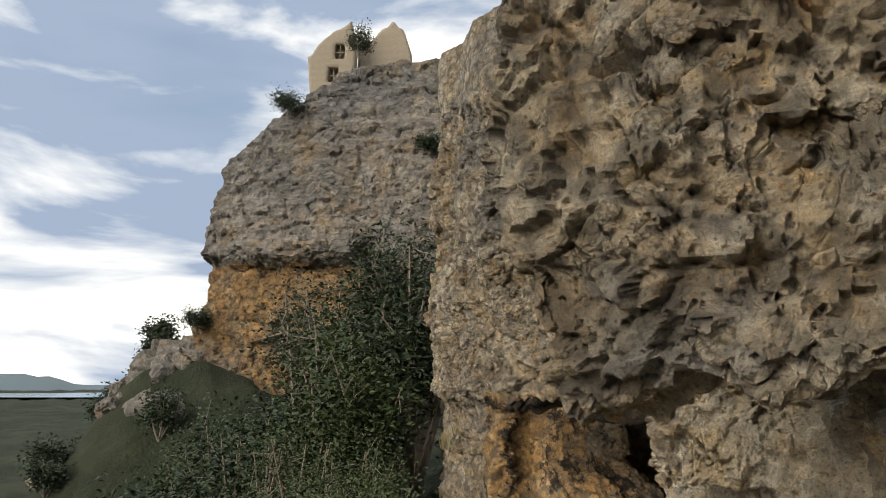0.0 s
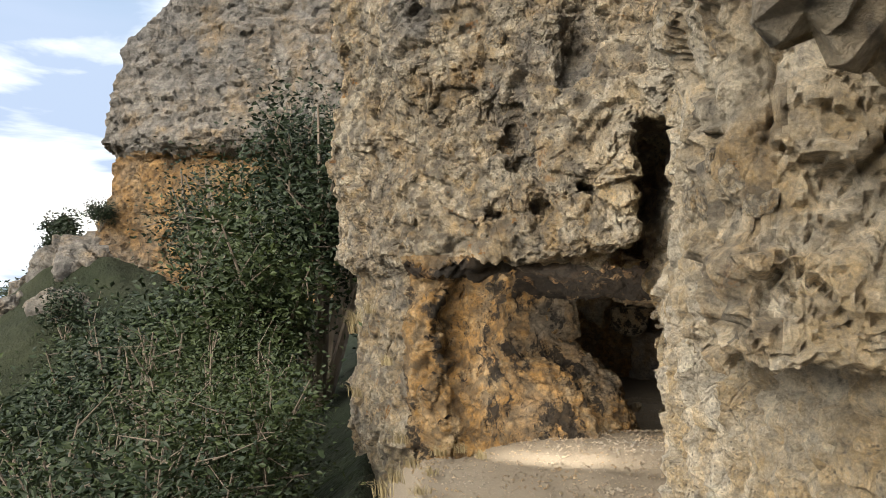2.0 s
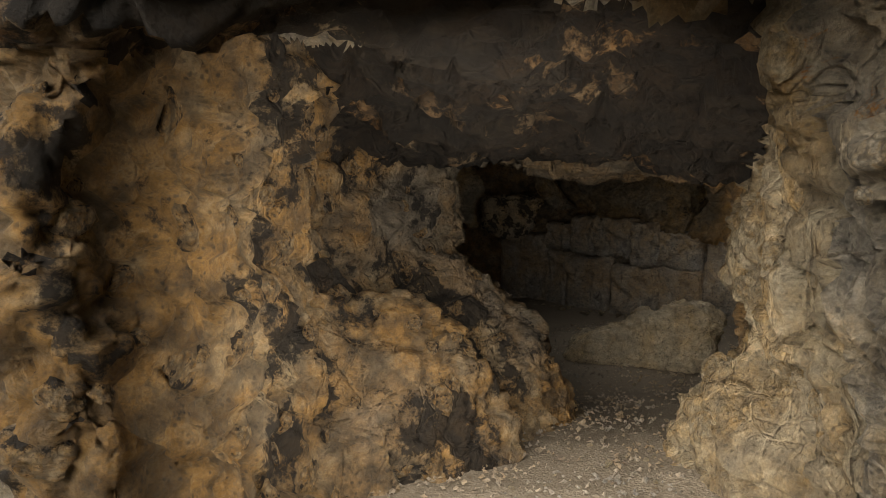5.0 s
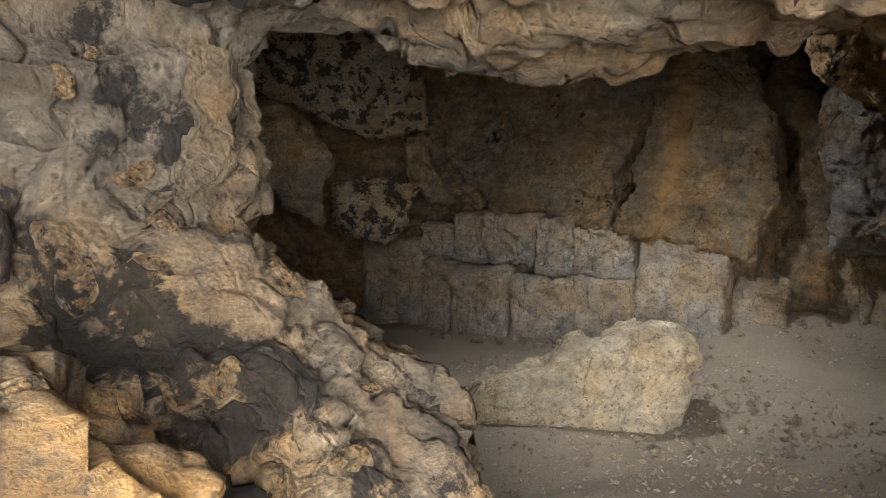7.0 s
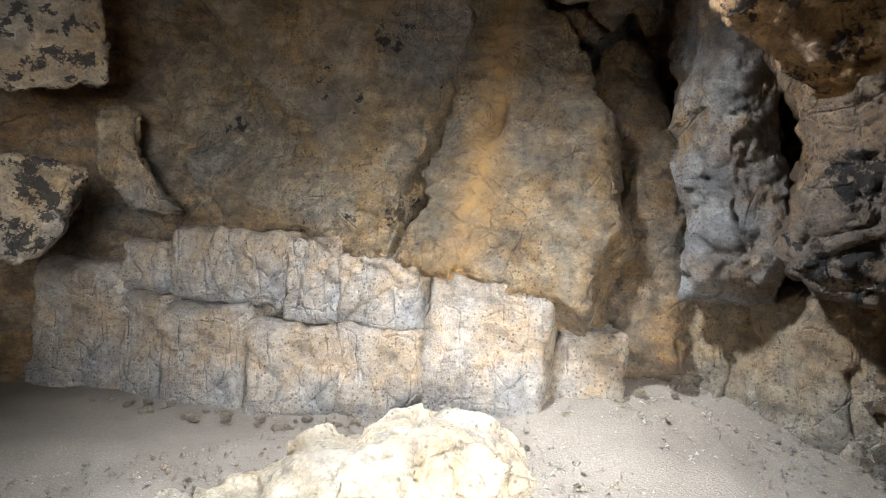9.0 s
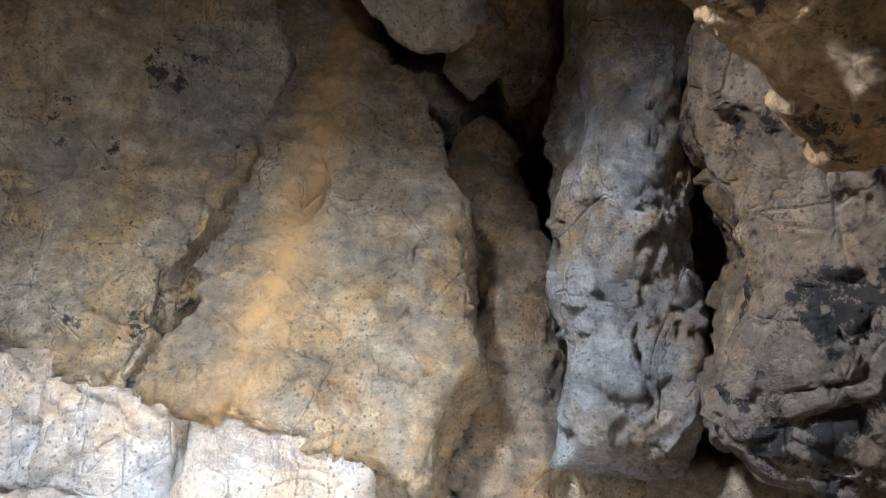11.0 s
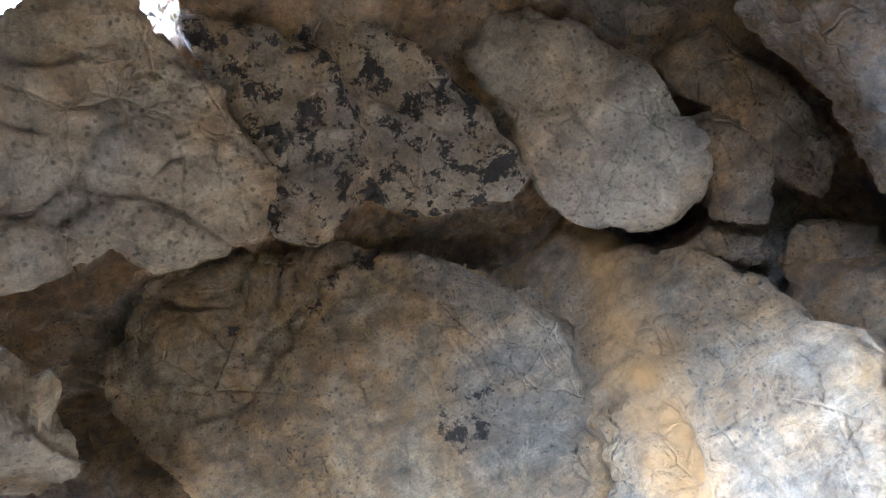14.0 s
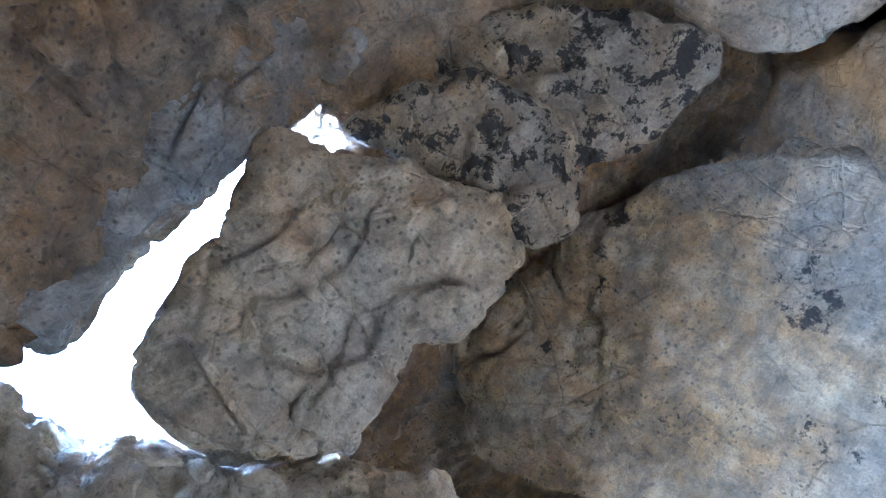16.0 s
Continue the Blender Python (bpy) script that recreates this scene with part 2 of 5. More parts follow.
def limestone(name, pale, grey, ochre, ochre_amount=0.5, grey_amount=0.5, dark_amount=0.5, scale=1.0, relief=1.0, soot=0.0, lichen=0.0, soot_scale=1.5, stain=False):
    """Weathered limestone: pale breaks, grey crust, ochre stains, dark joints, pits; soot and lichen where asked for."""
    k = Nodes(name)
    wide = k.noise(0.55 * scale, 6, 0.62, distort=0.4)
    mid = k.noise(2.3 * scale, 8, 0.7, distort=0.3)
    fine = k.noise(14 * scale, 8, 0.78)
    grain = k.noise(75 * scale, 5, 0.75)
    wobble = k.add("ShaderNodeTexNoise", Vector=k.co, Scale=3.0 * scale, Detail=5.0, Roughness=0.65).outputs["Color"]
    bent = k.mix(0.09, k.co, wobble)
    chips = k.voronoi(7.5 * scale, "F1", bent)
    joints = k.voronoi(1.9 * scale, "DISTANCE_TO_EDGE", bent)
    splits = k.voronoi(6.5 * scale, "DISTANCE_TO_EDGE", k.mix(0.07, k.stretched((1, 1, 0.55)), wobble))
    pits = k.voronoi(26 * scale, "F1", k.mix(0.08, k.co, wobble))
    gaps = k.ramp(k.noise(1.7 * scale, 4, 0.6, distort=1.0), (0.42, 0.0), (0.55, 1.0))
    broken = k.ramp(k.noise(1.1 * scale, 3, 0.5), (0.36, 0.0), (0.5, 1.0))
    color = k.mix(k.ramp(mid, (0.5 - 0.3 * ochre_amount, 1.0), (0.72 - 0.3 * ochre_amount, 0.0)), ochre, pale)
    color = k.mix(k.ramp(wide, (0.62 - 0.28 * grey_amount, 0.0), (0.72 - 0.2 * grey_amount, 1.0)), color, grey)
    color = k.mix(k.ramp(fine, (0.36, 0.6), (0.52, 0.0)), color, tuple(c * 0.45 for c in grey))
    color = k.mix(k.ramp(fine, (0.56, 0.0), (0.70, 0.5)), color, tuple(min(1.0, c * 1.25) for c in pale))
    color = k.mix(k.math("MULTIPLY", k.ramp(chips, (0.42, 0.0), (0.72, 1.0)), dark_amount), color, tuple(c * 0.35 for c in grey))
    color = k.mix(k.math("MULTIPLY", k.ramp(pits, (0.12, 1.0), (0.3, 0.0)), k.math("MULTIPLY", broken, 0.7)), color, tuple(c * 0.3 for c in grey))
    color = k.mix(k.math("MULTIPLY", k.ramp(splits, (0.0, 1.0), (0.025, 0.0)), k.math("MULTIPLY", k.math("MULTIPLY", broken, gaps), 0.16)), color, (0.045, 0.035, 0.025))
    color = k.mix(k.math("MULTIPLY", k.ramp(joints, (0.0, 1.0), (0.008, 0.0)), k.math("MULTIPLY", gaps, 0.3)), color, (0.03, 0.024, 0.018))
    color = k.mix(0.55, color, k.mix(k.ramp(grain, (0.3, 0.0), (0.7, 1.0)), (0.5, 0.5, 0.5), (1.25, 1.25, 1.25)), "MULTIPLY")
    tone = k.voronoi(8.5 * scale, "F1", k.mix(0.05, k.stretched((1, 1, 1.5), (0.3, 0.2, 0.5)), wobble), "Color")
    color = k.mix(0.45, color, k.mix(tone, (0.55, 0.55, 0.56), (1.3, 1.28, 1.22)), "MULTIPLY")
    streaks = k.noise(5.0 * scale, 7, 0.72, k.stretched((0.35, 0.35, 1.6), (0.5, 0.35, 0.0)), 0.5)
    color = k.mix(0.45, color, k.mix(k.ramp(streaks, (0.34, 0.0), (0.62, 1.0)), (0.42, 0.40, 0.38), (1.18, 1.17, 1.14)), "MULTIPLY")
    blotch = k.noise(1.3 * scale, 7, 0.68, distort=0.8)
    color = k.mix(0.5, color, k.mix(k.ramp(blotch, (0.36, 0.0), (0.6, 1.0)), (0.45, 0.42, 0.38), (1.15, 1.15, 1.15)), "MULTIPLY")
    specks = k.ramp(k.noise(34 * scale, 5, 0.7), (0.36, 1.0), (0.46, 0.0))
    color = k.mix(k.math("MULTIPLY", specks, 0.35), color, tuple(c * 0.4 for c in grey))
    if lichen:
        spots = k.ramp(k.noise(5.0, 6, 0.75, distort=0.6), (0.60, 0.0), (0.66, 1.0))
        color = k.mix(k.math("MULTIPLY", k.math("MULTIPLY", spots, k.ramp(k.noise(0.9, 3, 0.5), (0.48, 0.0), (0.6, 1.0))), lichen), color, (0.40, 0.17, 0.03))
    if stain:
        run = k.add("ShaderNodeSeparateXYZ", Vector=k.mix(0.18, k.co, wobble))
        streak = k.ramp(k.math("ABSOLUTE", k.math("ADD", k.math("MULTIPLY", run.outputs["X"], 0.48), k.math("MULTIPLY", run.outputs["Y"], -0.877))), (0.02, 1.0), (0.2, 0.0))
        color = k.mix(k.math("MULTIPLY", streak, k.ramp(k.noise(3.5, 5, 0.6), (0.35, 0.25), (0.62, 0.9))), color, (0.50, 0.28, 0.085))
    if soot:
        blot = k.noise(soot_scale, 9, 0.72, distort=0.12)
        color = k.mix(k.ramp(blot, (0.62 - 0.3 * soot, 0.0), (0.66 - 0.3 * soot, 0.92)), color, (0.022, 0.019, 0.016))
    h = k.math("ADD", k.math("MULTIPLY", mid, 0.7), k.math("ADD", k.math("MULTIPLY", fine, 1.0), k.math("MULTIPLY", grain, 0.3)))
    flakes = k.voronoi(8.5 * scale, "F1", k.mix(0.05, k.stretched((1, 1, 1.5), (0.3, 0.2, 0.5)), wobble), "Color")
    chipped = k.voronoi(24 * scale, "F1", k.mix(0.03, k.stretched((1, 1, 1.4), (0.1, 0.5, 0.9)), wobble), "Color")
    h = k.math("ADD", h, k.math("ADD", k.math("MULTIPLY", flakes, 0.6), k.math("MULTIPLY", chipped, 0.34)))
    h = k.math("SUBTRACT", h, k.math("MULTIPLY", k.ramp(chips, (0.35, 0.0), (0.75, 1.0)), 0.4))
    h = k.math("SUBTRACT", h, k.math("MULTIPLY", k.math("MULTIPLY", k.ramp(joints, (0.0, 1.0), (0.02, 0.0)), gaps), 0.35))
    h = k.math("SUBTRACT", h, k.math("MULTIPLY", k.math("MULTIPLY", k.ramp(splits, (0.0, 1.0), (0.06, 0.0)), k.math("MULTIPLY", broken, gaps)), 0.3))
    return k.finish(color, k.ramp(grain, (0.2, 0.8), (0.8, 0.98)), k.bump(h, 1.0, 0.10 * relief / scale))


OUTER = limestone("pale_limestone", (0.78, 0.69, 0.54), (0.42, 0.39, 0.35), (0.62, 0.44, 0.23), 0.30, 0.34, 0.6, lichen=0.9, relief=2.4)
PALE = limestone("cream_layered_limestone", (0.88, 0.80, 0.66), (0.66, 0.61, 0.53), (0.76, 0.58, 0.34), 0.32, 0.15, 0.2, relief=1.6)
CAVE = limestone("cave_limestone", (0.55, 0.43, 0.28), (0.32, 0.27, 0.20), (0.44, 0.26, 0.10), 0.6, 0.4, 0.5)
SOOTY = limestone("sooty_roof_limestone", (0.56, 0.44, 0.28), (0.20, 0.16, 0.12), (0.42, 0.24, 0.10), 0.6, 0.5, 0.6, soot=0.75)
PASSAGE = limestone("passage_limestone", (0.60, 0.48, 0.31), (0.30, 0.25, 0.19), (0.50, 0.29, 0.10), 0.6, 0.5, 0.6, soot=0.36, relief=0.8)
PILLAR = limestone("cream_passage_limestone", (0.76, 0.65, 0.46), (0.52, 0.45, 0.34), (0.62, 0.42, 0.19), 0.4, 0.25, 0.35)
SOOTY_PALE = limestone("brown_sooted_limestone", (0.46, 0.35, 0.23), (0.28, 0.22, 0.16), (0.42, 0.24, 0.09), 0.5, 0.4, 0.4, soot=0.25, soot_scale=2.5)
BROWN = limestone("brown_limestone", (0.58, 0.47, 0.31), (0.36, 0.31, 0.24), (0.50, 0.32, 0.13), 0.55, 0.4, 0.35, soot=0.08, soot_scale=3.0)
SPOTTED = limestone("black_spotted_limestone", (0.60, 0.49, 0.33), (0.40, 0.34, 0.26), (0.50, 0.33, 0.15), 0.4, 0.3, 0.3, soot=0.40, soot_scale=7.0)
WHITENED = limestone("white_crusted_limestone", (0.66, 0.62, 0.56), (0.46, 0.44, 0.41), (0.42, 0.27, 0.12), 0.5, 0.35, 0.45, relief=1.2)
ORANGE = limestone("orange_flaked_limestone", (0.62, 0.42, 0.22), (0.46, 0.32, 0.18), (0.58, 0.34, 0.13), 0.5, 0.3, 0.25, relief=0.6, soot=0.17, soot_scale=3.5)
STAINED = limestone("ochre_stained_limestone", (0.44, 0.36, 0.25), (0.30, 0.25, 0.18), (0.40, 0.25, 0.10), 0.5, 0.4, 0.35, relief=0.8, stain=True)
TAN = limestone("tan_smooth_limestone", (0.58, 0.48, 0.33), (0.40, 0.35, 0.27), (0.48, 0.33, 0.17), 0.4, 0.4, 0.3, relief=0.6)
BLOCKS = limestone("pale_block_limestone", (0.58, 0.51, 0.42), (0.40, 0.38, 0.35), (0.55, 0.40, 0.24), 0.4, 0.3, 0.2, relief=0.55)
BOULDER = limestone("cream_boulder_limestone", (0.68, 0.59, 0.44), (0.54, 0.47, 0.36), (0.66, 0.50, 0.29), 0.3, 0.15, 0.15, relief=0.5)
FAR_CLIFF = limestone("far_grey_limestone", (0.36, 0.33, 0.29), (0.25, 0.24, 0.23), (0.38, 0.27, 0.15), 0.15, 0.55, 0.4, scale=0.16, relief=0.9)
FAR_OCHRE = limestone("far_ochre_limestone", (0.40, 0.30, 0.18), (0.23, 0.19, 0.15), (0.42, 0.25, 0.10), 0.6, 0.35, 0.5, scale=0.16, relief=0.9)


def ground_mat():
    k = Nodes("dusty_gravel_earth")
    a, b, c = k.noise(1.3, 5, 0.6), k.noise(24, 5, 0.7), k.voronoi(55)
    color = k.mix(a, (0.22, 0.18, 0.13), (0.35, 0.29, 0.215))
    color = k.mix(k.ramp(c, (0.15, 0.8), (0.35, 0.0)), color, (0.42, 0.37, 0.30))
    color = k.mix(0.5, color, k.mix(b, (0.4, 0.4, 0.4), (1.0, 1.0, 1.0)), "MULTIPLY")
    h = k.math("ADD", k.math("MULTIPLY", c, -0.5), b)
    return k.finish(color, 0.95, k.bump(h, 0.8, 0.02))


EARTH = ground_mat()


def valley_mat():
    k = Nodes("valley_woods_and_fields")
    fields = k.voronoi(0.011, output="Color", vector=k.stretched((1, 0.6, 1)))
    woods = k.noise(0.012, 8, 0.65)
    tufts = k.noise(0.35, 6, 0.75)
    hue = k.ramp(fields, (0.2, (0.018, 0.027, 0.012)), (0.5, (0.04, 0.044, 0.022)), (0.8, (0.024, 0.032, 0.014)))
    color = k.mix(k.ramp(woods, (0.42, 1.0), (0.56, 0.0)), hue, (0.012, 0.020, 0.008))
    color = k.mix(0.7, color, k.mix(k.ramp(tufts, (0.3, 0.0), (0.7, 1.0)), (0.3, 0.3, 0.3), (1.0, 1.0, 1.0)), "MULTIPLY")
    return k.finish(color, 1.0, k.bump(tufts, 1.0, 1.5))


VALLEY = valley_mat()

# ---- rock masses ----


def floor_height(x, y):
    """Trodden floor: it falls towards the cave, then lies level, with a mound of earth at the far side."""
    z = np.interp(y, [-16, -12.6, -10, -7, -4, -1, 0.7, 3.0, 12], [1.2, 0.82, 0.45, 0.1, -0.1, -0.2, -0.32, -0.85, -0.9])
    mound = np.exp(-(((x - 7.3) / 1.7) ** 2 + ((y - 5.8) / 1.9) ** 2))
    return z + 0.72 * mound


OUTLINE = [(-3.8, 13), (-3.3, 1.7), (-3.45, 0.6), (-2.55, -1.25), (-0.9, -2.75), (-0.45, -2.95), (-0.45, -3.6), (-0.6, -5.5), (-0.75, -9), (-0.75, -16), (11, -16), (11, 13)]
CHANNEL = [(-2.6, -3.2), (-2.1, -1.05), (-1.85, -0.85), (-1.35, -0.1), (-1.15, 0.6), (-0.85, 1.2), (-0.15, 1.85), (0.3, 3.0), (2.6, 2.6), (1.42, 0.1), (1.1, -0.45), (0.05, -1.8), (-0.32, -3.2)]
CHAMBER = [(0.1, 2.5), (1.5, 1.95), (2.05, 0.9), (3.2, 0.7), (4.8, 1.3), (6.3, 2.6), (7.2, 3.9), (8.6, 6.6), (7.9, 8.2), (6.3, 8.4), (4.6, 9.3), (2.6, 9.6), (0.6, 8.5), (-0.7, 5.5), (-0.3, 3.2)]
BULGE = [(-2.45, -8.95), (-1.85, -9.4), (-0.5, -9.9), (-0.5, -7.6), (-1.5, -8.0), (-2.25, -8.5)]
BULGE_LOW = [(-1.4, -6.7), (-0.4, -7.4), (-0.3, -3.9), (-0.75, -4.6)]


POCKETS = [((-1.28, -2.25, 2.5), (0.13, 0.3, 0.15)), ((-0.9, -2.55, 2.62), (0.11, 0.25, 0.12)), ((-1.75, -1.9, 2.42), (0.15, 0.25, 0.11)), ((-1.78, -1.9, 3.5), (0.15, 0.25, 0.16)), ((-1.62, -2.0, 3.25), (0.16, 0.28, 0.17)), ((-1.47, -2.1, 2.98), (0.2, 0.3, 0.15)), ((-1.1, -2.45, 4.1), (0.22, 0.4, 0.5)), ((-1.0, -9.5, 2.5), (0.4, 0.35, 0.3))]


def rock_field(x, y, z):
    p = np.stack([x.ravel(), y.ravel(), z.ravel()], 1)
    warp = [0.16 * smooth_noise(p, 1.1, s).reshape(x.shape) + 0.07 * smooth_noise(p, 0.45, s + 5).reshape(x.shape) for s in (1, 2, 3)]
    x, y, z = x + warp[0], y + warp[1], z + warp[2] * 0.7
    lean = np.clip(z - 2.0, 0, 6)
    v = prism(x, y + 0.1 * np.sin(z), z, OUTLINE, -4, 8.3)
    v = v + 0.24 * np.clip((1.98 - z) / 0.12, 0, 1) * np.clip((-0.9 - x) / 0.3, 0, 1)
    for spot_at, radii in POCKETS:
        v = cut(v, ellipsoid(x, y, z, spot_at, radii), 0.08)
    v = cut(v, prism(x, y, z, [(-0.66, -3.6), (-0.06, -3.6), (0.1, -1.4), (-0.4, -1.4)], 1.98, 3.25), 0.12)
    v = join(v, prism(x + 0.10 * lean, y, z - 0.25 * (x + 1.9), BULGE, 2.25, 9.5), 0.3)
    v = join(v, prism(x + 0.1 * lean, y, z, BULGE_LOW, 1.5, 8.0), 0.15)
    roof = np.interp(y, [-3, -1.3, 0.2, 1.9, 3], [2.05, 1.85, 1.58, 1.52, 1.48]) - 0.11 * np.clip(x, 0, 2) + 0.4 * np.clip(-0.55 - x, 0, 1.0) * np.clip((y + 1.1) / 0.6, 0, 1)
    side = np.clip(0.9 - z, 0, 0.9) * 0.28
    v = cut(v, np.maximum(polygon_field(x - side * 0.5, y + side * 0.5, CHANNEL), np.maximum(-3 - z, z - roof)), 0.12)
    top = 3.75 - 0.25 * np.abs(x - 4) ** 1.2 * 0.5
    v = cut(v, np.maximum(polygon_field(x, y, CHAMBER) + np.clip(z - 1.2, 0, 3) * 0.22, np.maximum(-3 - z, z - top)), 0.3)
    v = cut(v, prism(x + 0.2 * (z - 3.4), y - 0.8 * (z - 3.4), z, [(2.1, 4.7), (2.1, 5.6), (2.9, 5.6), (3.6, 5.2), (4.1, 5.0), (4.1, 4.5), (3.2, 4.5)], 2.6, 9), 0.05)
    v = cut(v, prism(x, y, z, [(0.3, 4.2), (4.6, 4.0), (4.4, 9.5), (0.3, 9.5)], 3.95, 9), 0.2)
    v = join(v, ellipsoid(x, y, z, (-0.95, 0.75, -0.35), (0.95, 0.85, 1.0)), 0.15)
    v = join(v, ellipsoid(x, y, z, (-0.3, 1.65, -0.5), (1.15, 1.05, 1.25)), 0.12)
    v = join(v, ellipsoid(x, y, z, (1.5, -0.75, -0.6), (0.95, 1.2, 1.15)), 0.12)
    return v


def roughen(verts, normals, amount=1.0):
    """Broken blocks, ledges and pits pushed into a rock skin."""
    p = verts + 0.05 * np.stack([smooth_noise(verts, 0.25, s) for s in (31, 32, 33)], 1)
    _, edge, facet = cells(p * (1, 1, 1.25), 0.5, 3)
    _, edge3, facet3 = cells(p * (1, 1, 1.6), 0.27, 5)
    _, edge2, facet2 = cells(p, 0.16, 11)
    ledge = np.sin(p[:, 2] * 9 + 3 * smooth_noise(p, 0.9, 71) + p[:, 0])
    d = 0.075 * facet - 0.05 * np.clip(1 - edge / 0.045, 0, 1) + 0.06 * facet3 - 0.03 * np.clip(1 - edge3 / 0.06, 0, 1) + 0.032 * facet2
    d = d - 0.018 * np.clip(1 - edge2 / 0.1, 0, 1) + 0.025 * fractal(p, 0.6, 3, 9) + 0.02 * fractal(p, 0.09, 2, 19) + 0.012 * ledge
    return verts + normals * (amount * d)[:, None]


# ---- boulder shapes ----


def boulder_mesh(size, seed, flat=0.0, detail=4, rough=1.0, facets=14):
    """A stone cut by random planes and roughened; size is its full extent."""
    bm = bmesh.new()
    bmesh.ops.create_icosphere(bm, subdivisions=detail, radius=1.0)
    rng = np.random.default_rng(seed)
    v = np.array([w.co for w in bm.verts])
    nrm = rng.normal(size=(facets, 3))
    nrm /= np.linalg.norm(nrm, axis=1)[:, None]
    dist = rng.uniform(0.62, 0.92, facets)
    for nn, d in zip(nrm, dist):
        s = v @ nn
        over = s > d
        v[over] -= np.outer((s[over] - d) * 0.92, nn)
    half = np.abs(v).max(0)
    v = v / half * (np.array(size) / 2)
    m = float(np.mean(size))
    nv = v / (np.linalg.norm(v, axis=1)[:, None] + 1e-6)
    off = seed * 3.7
    _, e, fc = cells(v + off, 0.28 * m, seed)
    v = v + nv * (rough * m * (0.03 * fc - 0.02 * np.clip(1 - e / 0.12, 0, 1) + 0.012 * fractal(v + off, 0.12 * m, 3, seed)))[:, None]
    if flat:
        v[:, 2] = np.maximum(v[:, 2], -size[2] * (0.5 - flat))
    for w, co in zip(bm.verts, v):
        w.co = co
    return bm


def stone(name, place, size, turn, seed, material, label, category, detail=4, flat=0.0, rough=1.0, group="", facets=14):
    bm = boulder_mesh(size, seed, flat, detail, rough, facets)
    mesh = bpy.data.meshes.new(name)
    bm.to_mesh(mesh)
    bm.free()
    mesh.materials.append(material)
    ob = new(name, mesh)
    ob.matrix_world = pose(*place, *turn)
    return tagged(ob, label, category, group)


STUDS = {"wall_cliff": 290, "wall_passage": 120, "wall_pillar": 60, "wall_chamber": 110}


def stud_wall(wall, verts, normals, material, count):
    """Broken lumps of the same stone that stand proud of a rock wall."""
    if not count:
        return
    rng = np.random.default_rng(count)
    shapes = []
    for k in range(8):
        bm = boulder_mesh((1.0, 0.8, 0.7), 300 + k + count, 0, 3, 1.6, 11)
        mesh = bpy.data.meshes.new("lump")
        bm.to_mesh(mesh)
        bm.free()
        mesh.materials.append(material)
        shapes.append(mesh)
    fit_here = (verts[:, 2] < 5.5) & (verts[:, 2] > -0.7) & (verts[:, 0] < 8) & (verts[:, 1] > -12.5)
    if count == 290:
        fit_here &= (normals[:, 0] < 0.2) & (normals[:, 1] < 0.4) & (verts[:, 1] < 2.5) & ((verts[:, 1] > -4.5) | (verts[:, 2] > 2.1))
    pool = np.flatnonzero(fit_here)
    for i in rng.choice(pool, min(count, len(pool)), replace=False):
        s = 0.09 + 0.2 * rng.random() ** 2
        ob = new("lump", shapes[rng.integers(8)])
        ob.parent = wall
        turn = Vector(normals[i]).to_track_quat("Z", "Y").to_matrix().to_4x4() @ pose(0, 0, 0, rng.uniform(-25, 25), rng.uniform(-25, 25), rng.uniform(0, 360))
        ob.matrix_local = Matrix.Translation(Vector(verts[i]) - Vector(normals[i]) * s * 0.12) @ turn @ Matrix.Diagonal((s, s * rng.uniform(0.7, 1.2), s * rng.uniform(0.5, 0.9), 1))


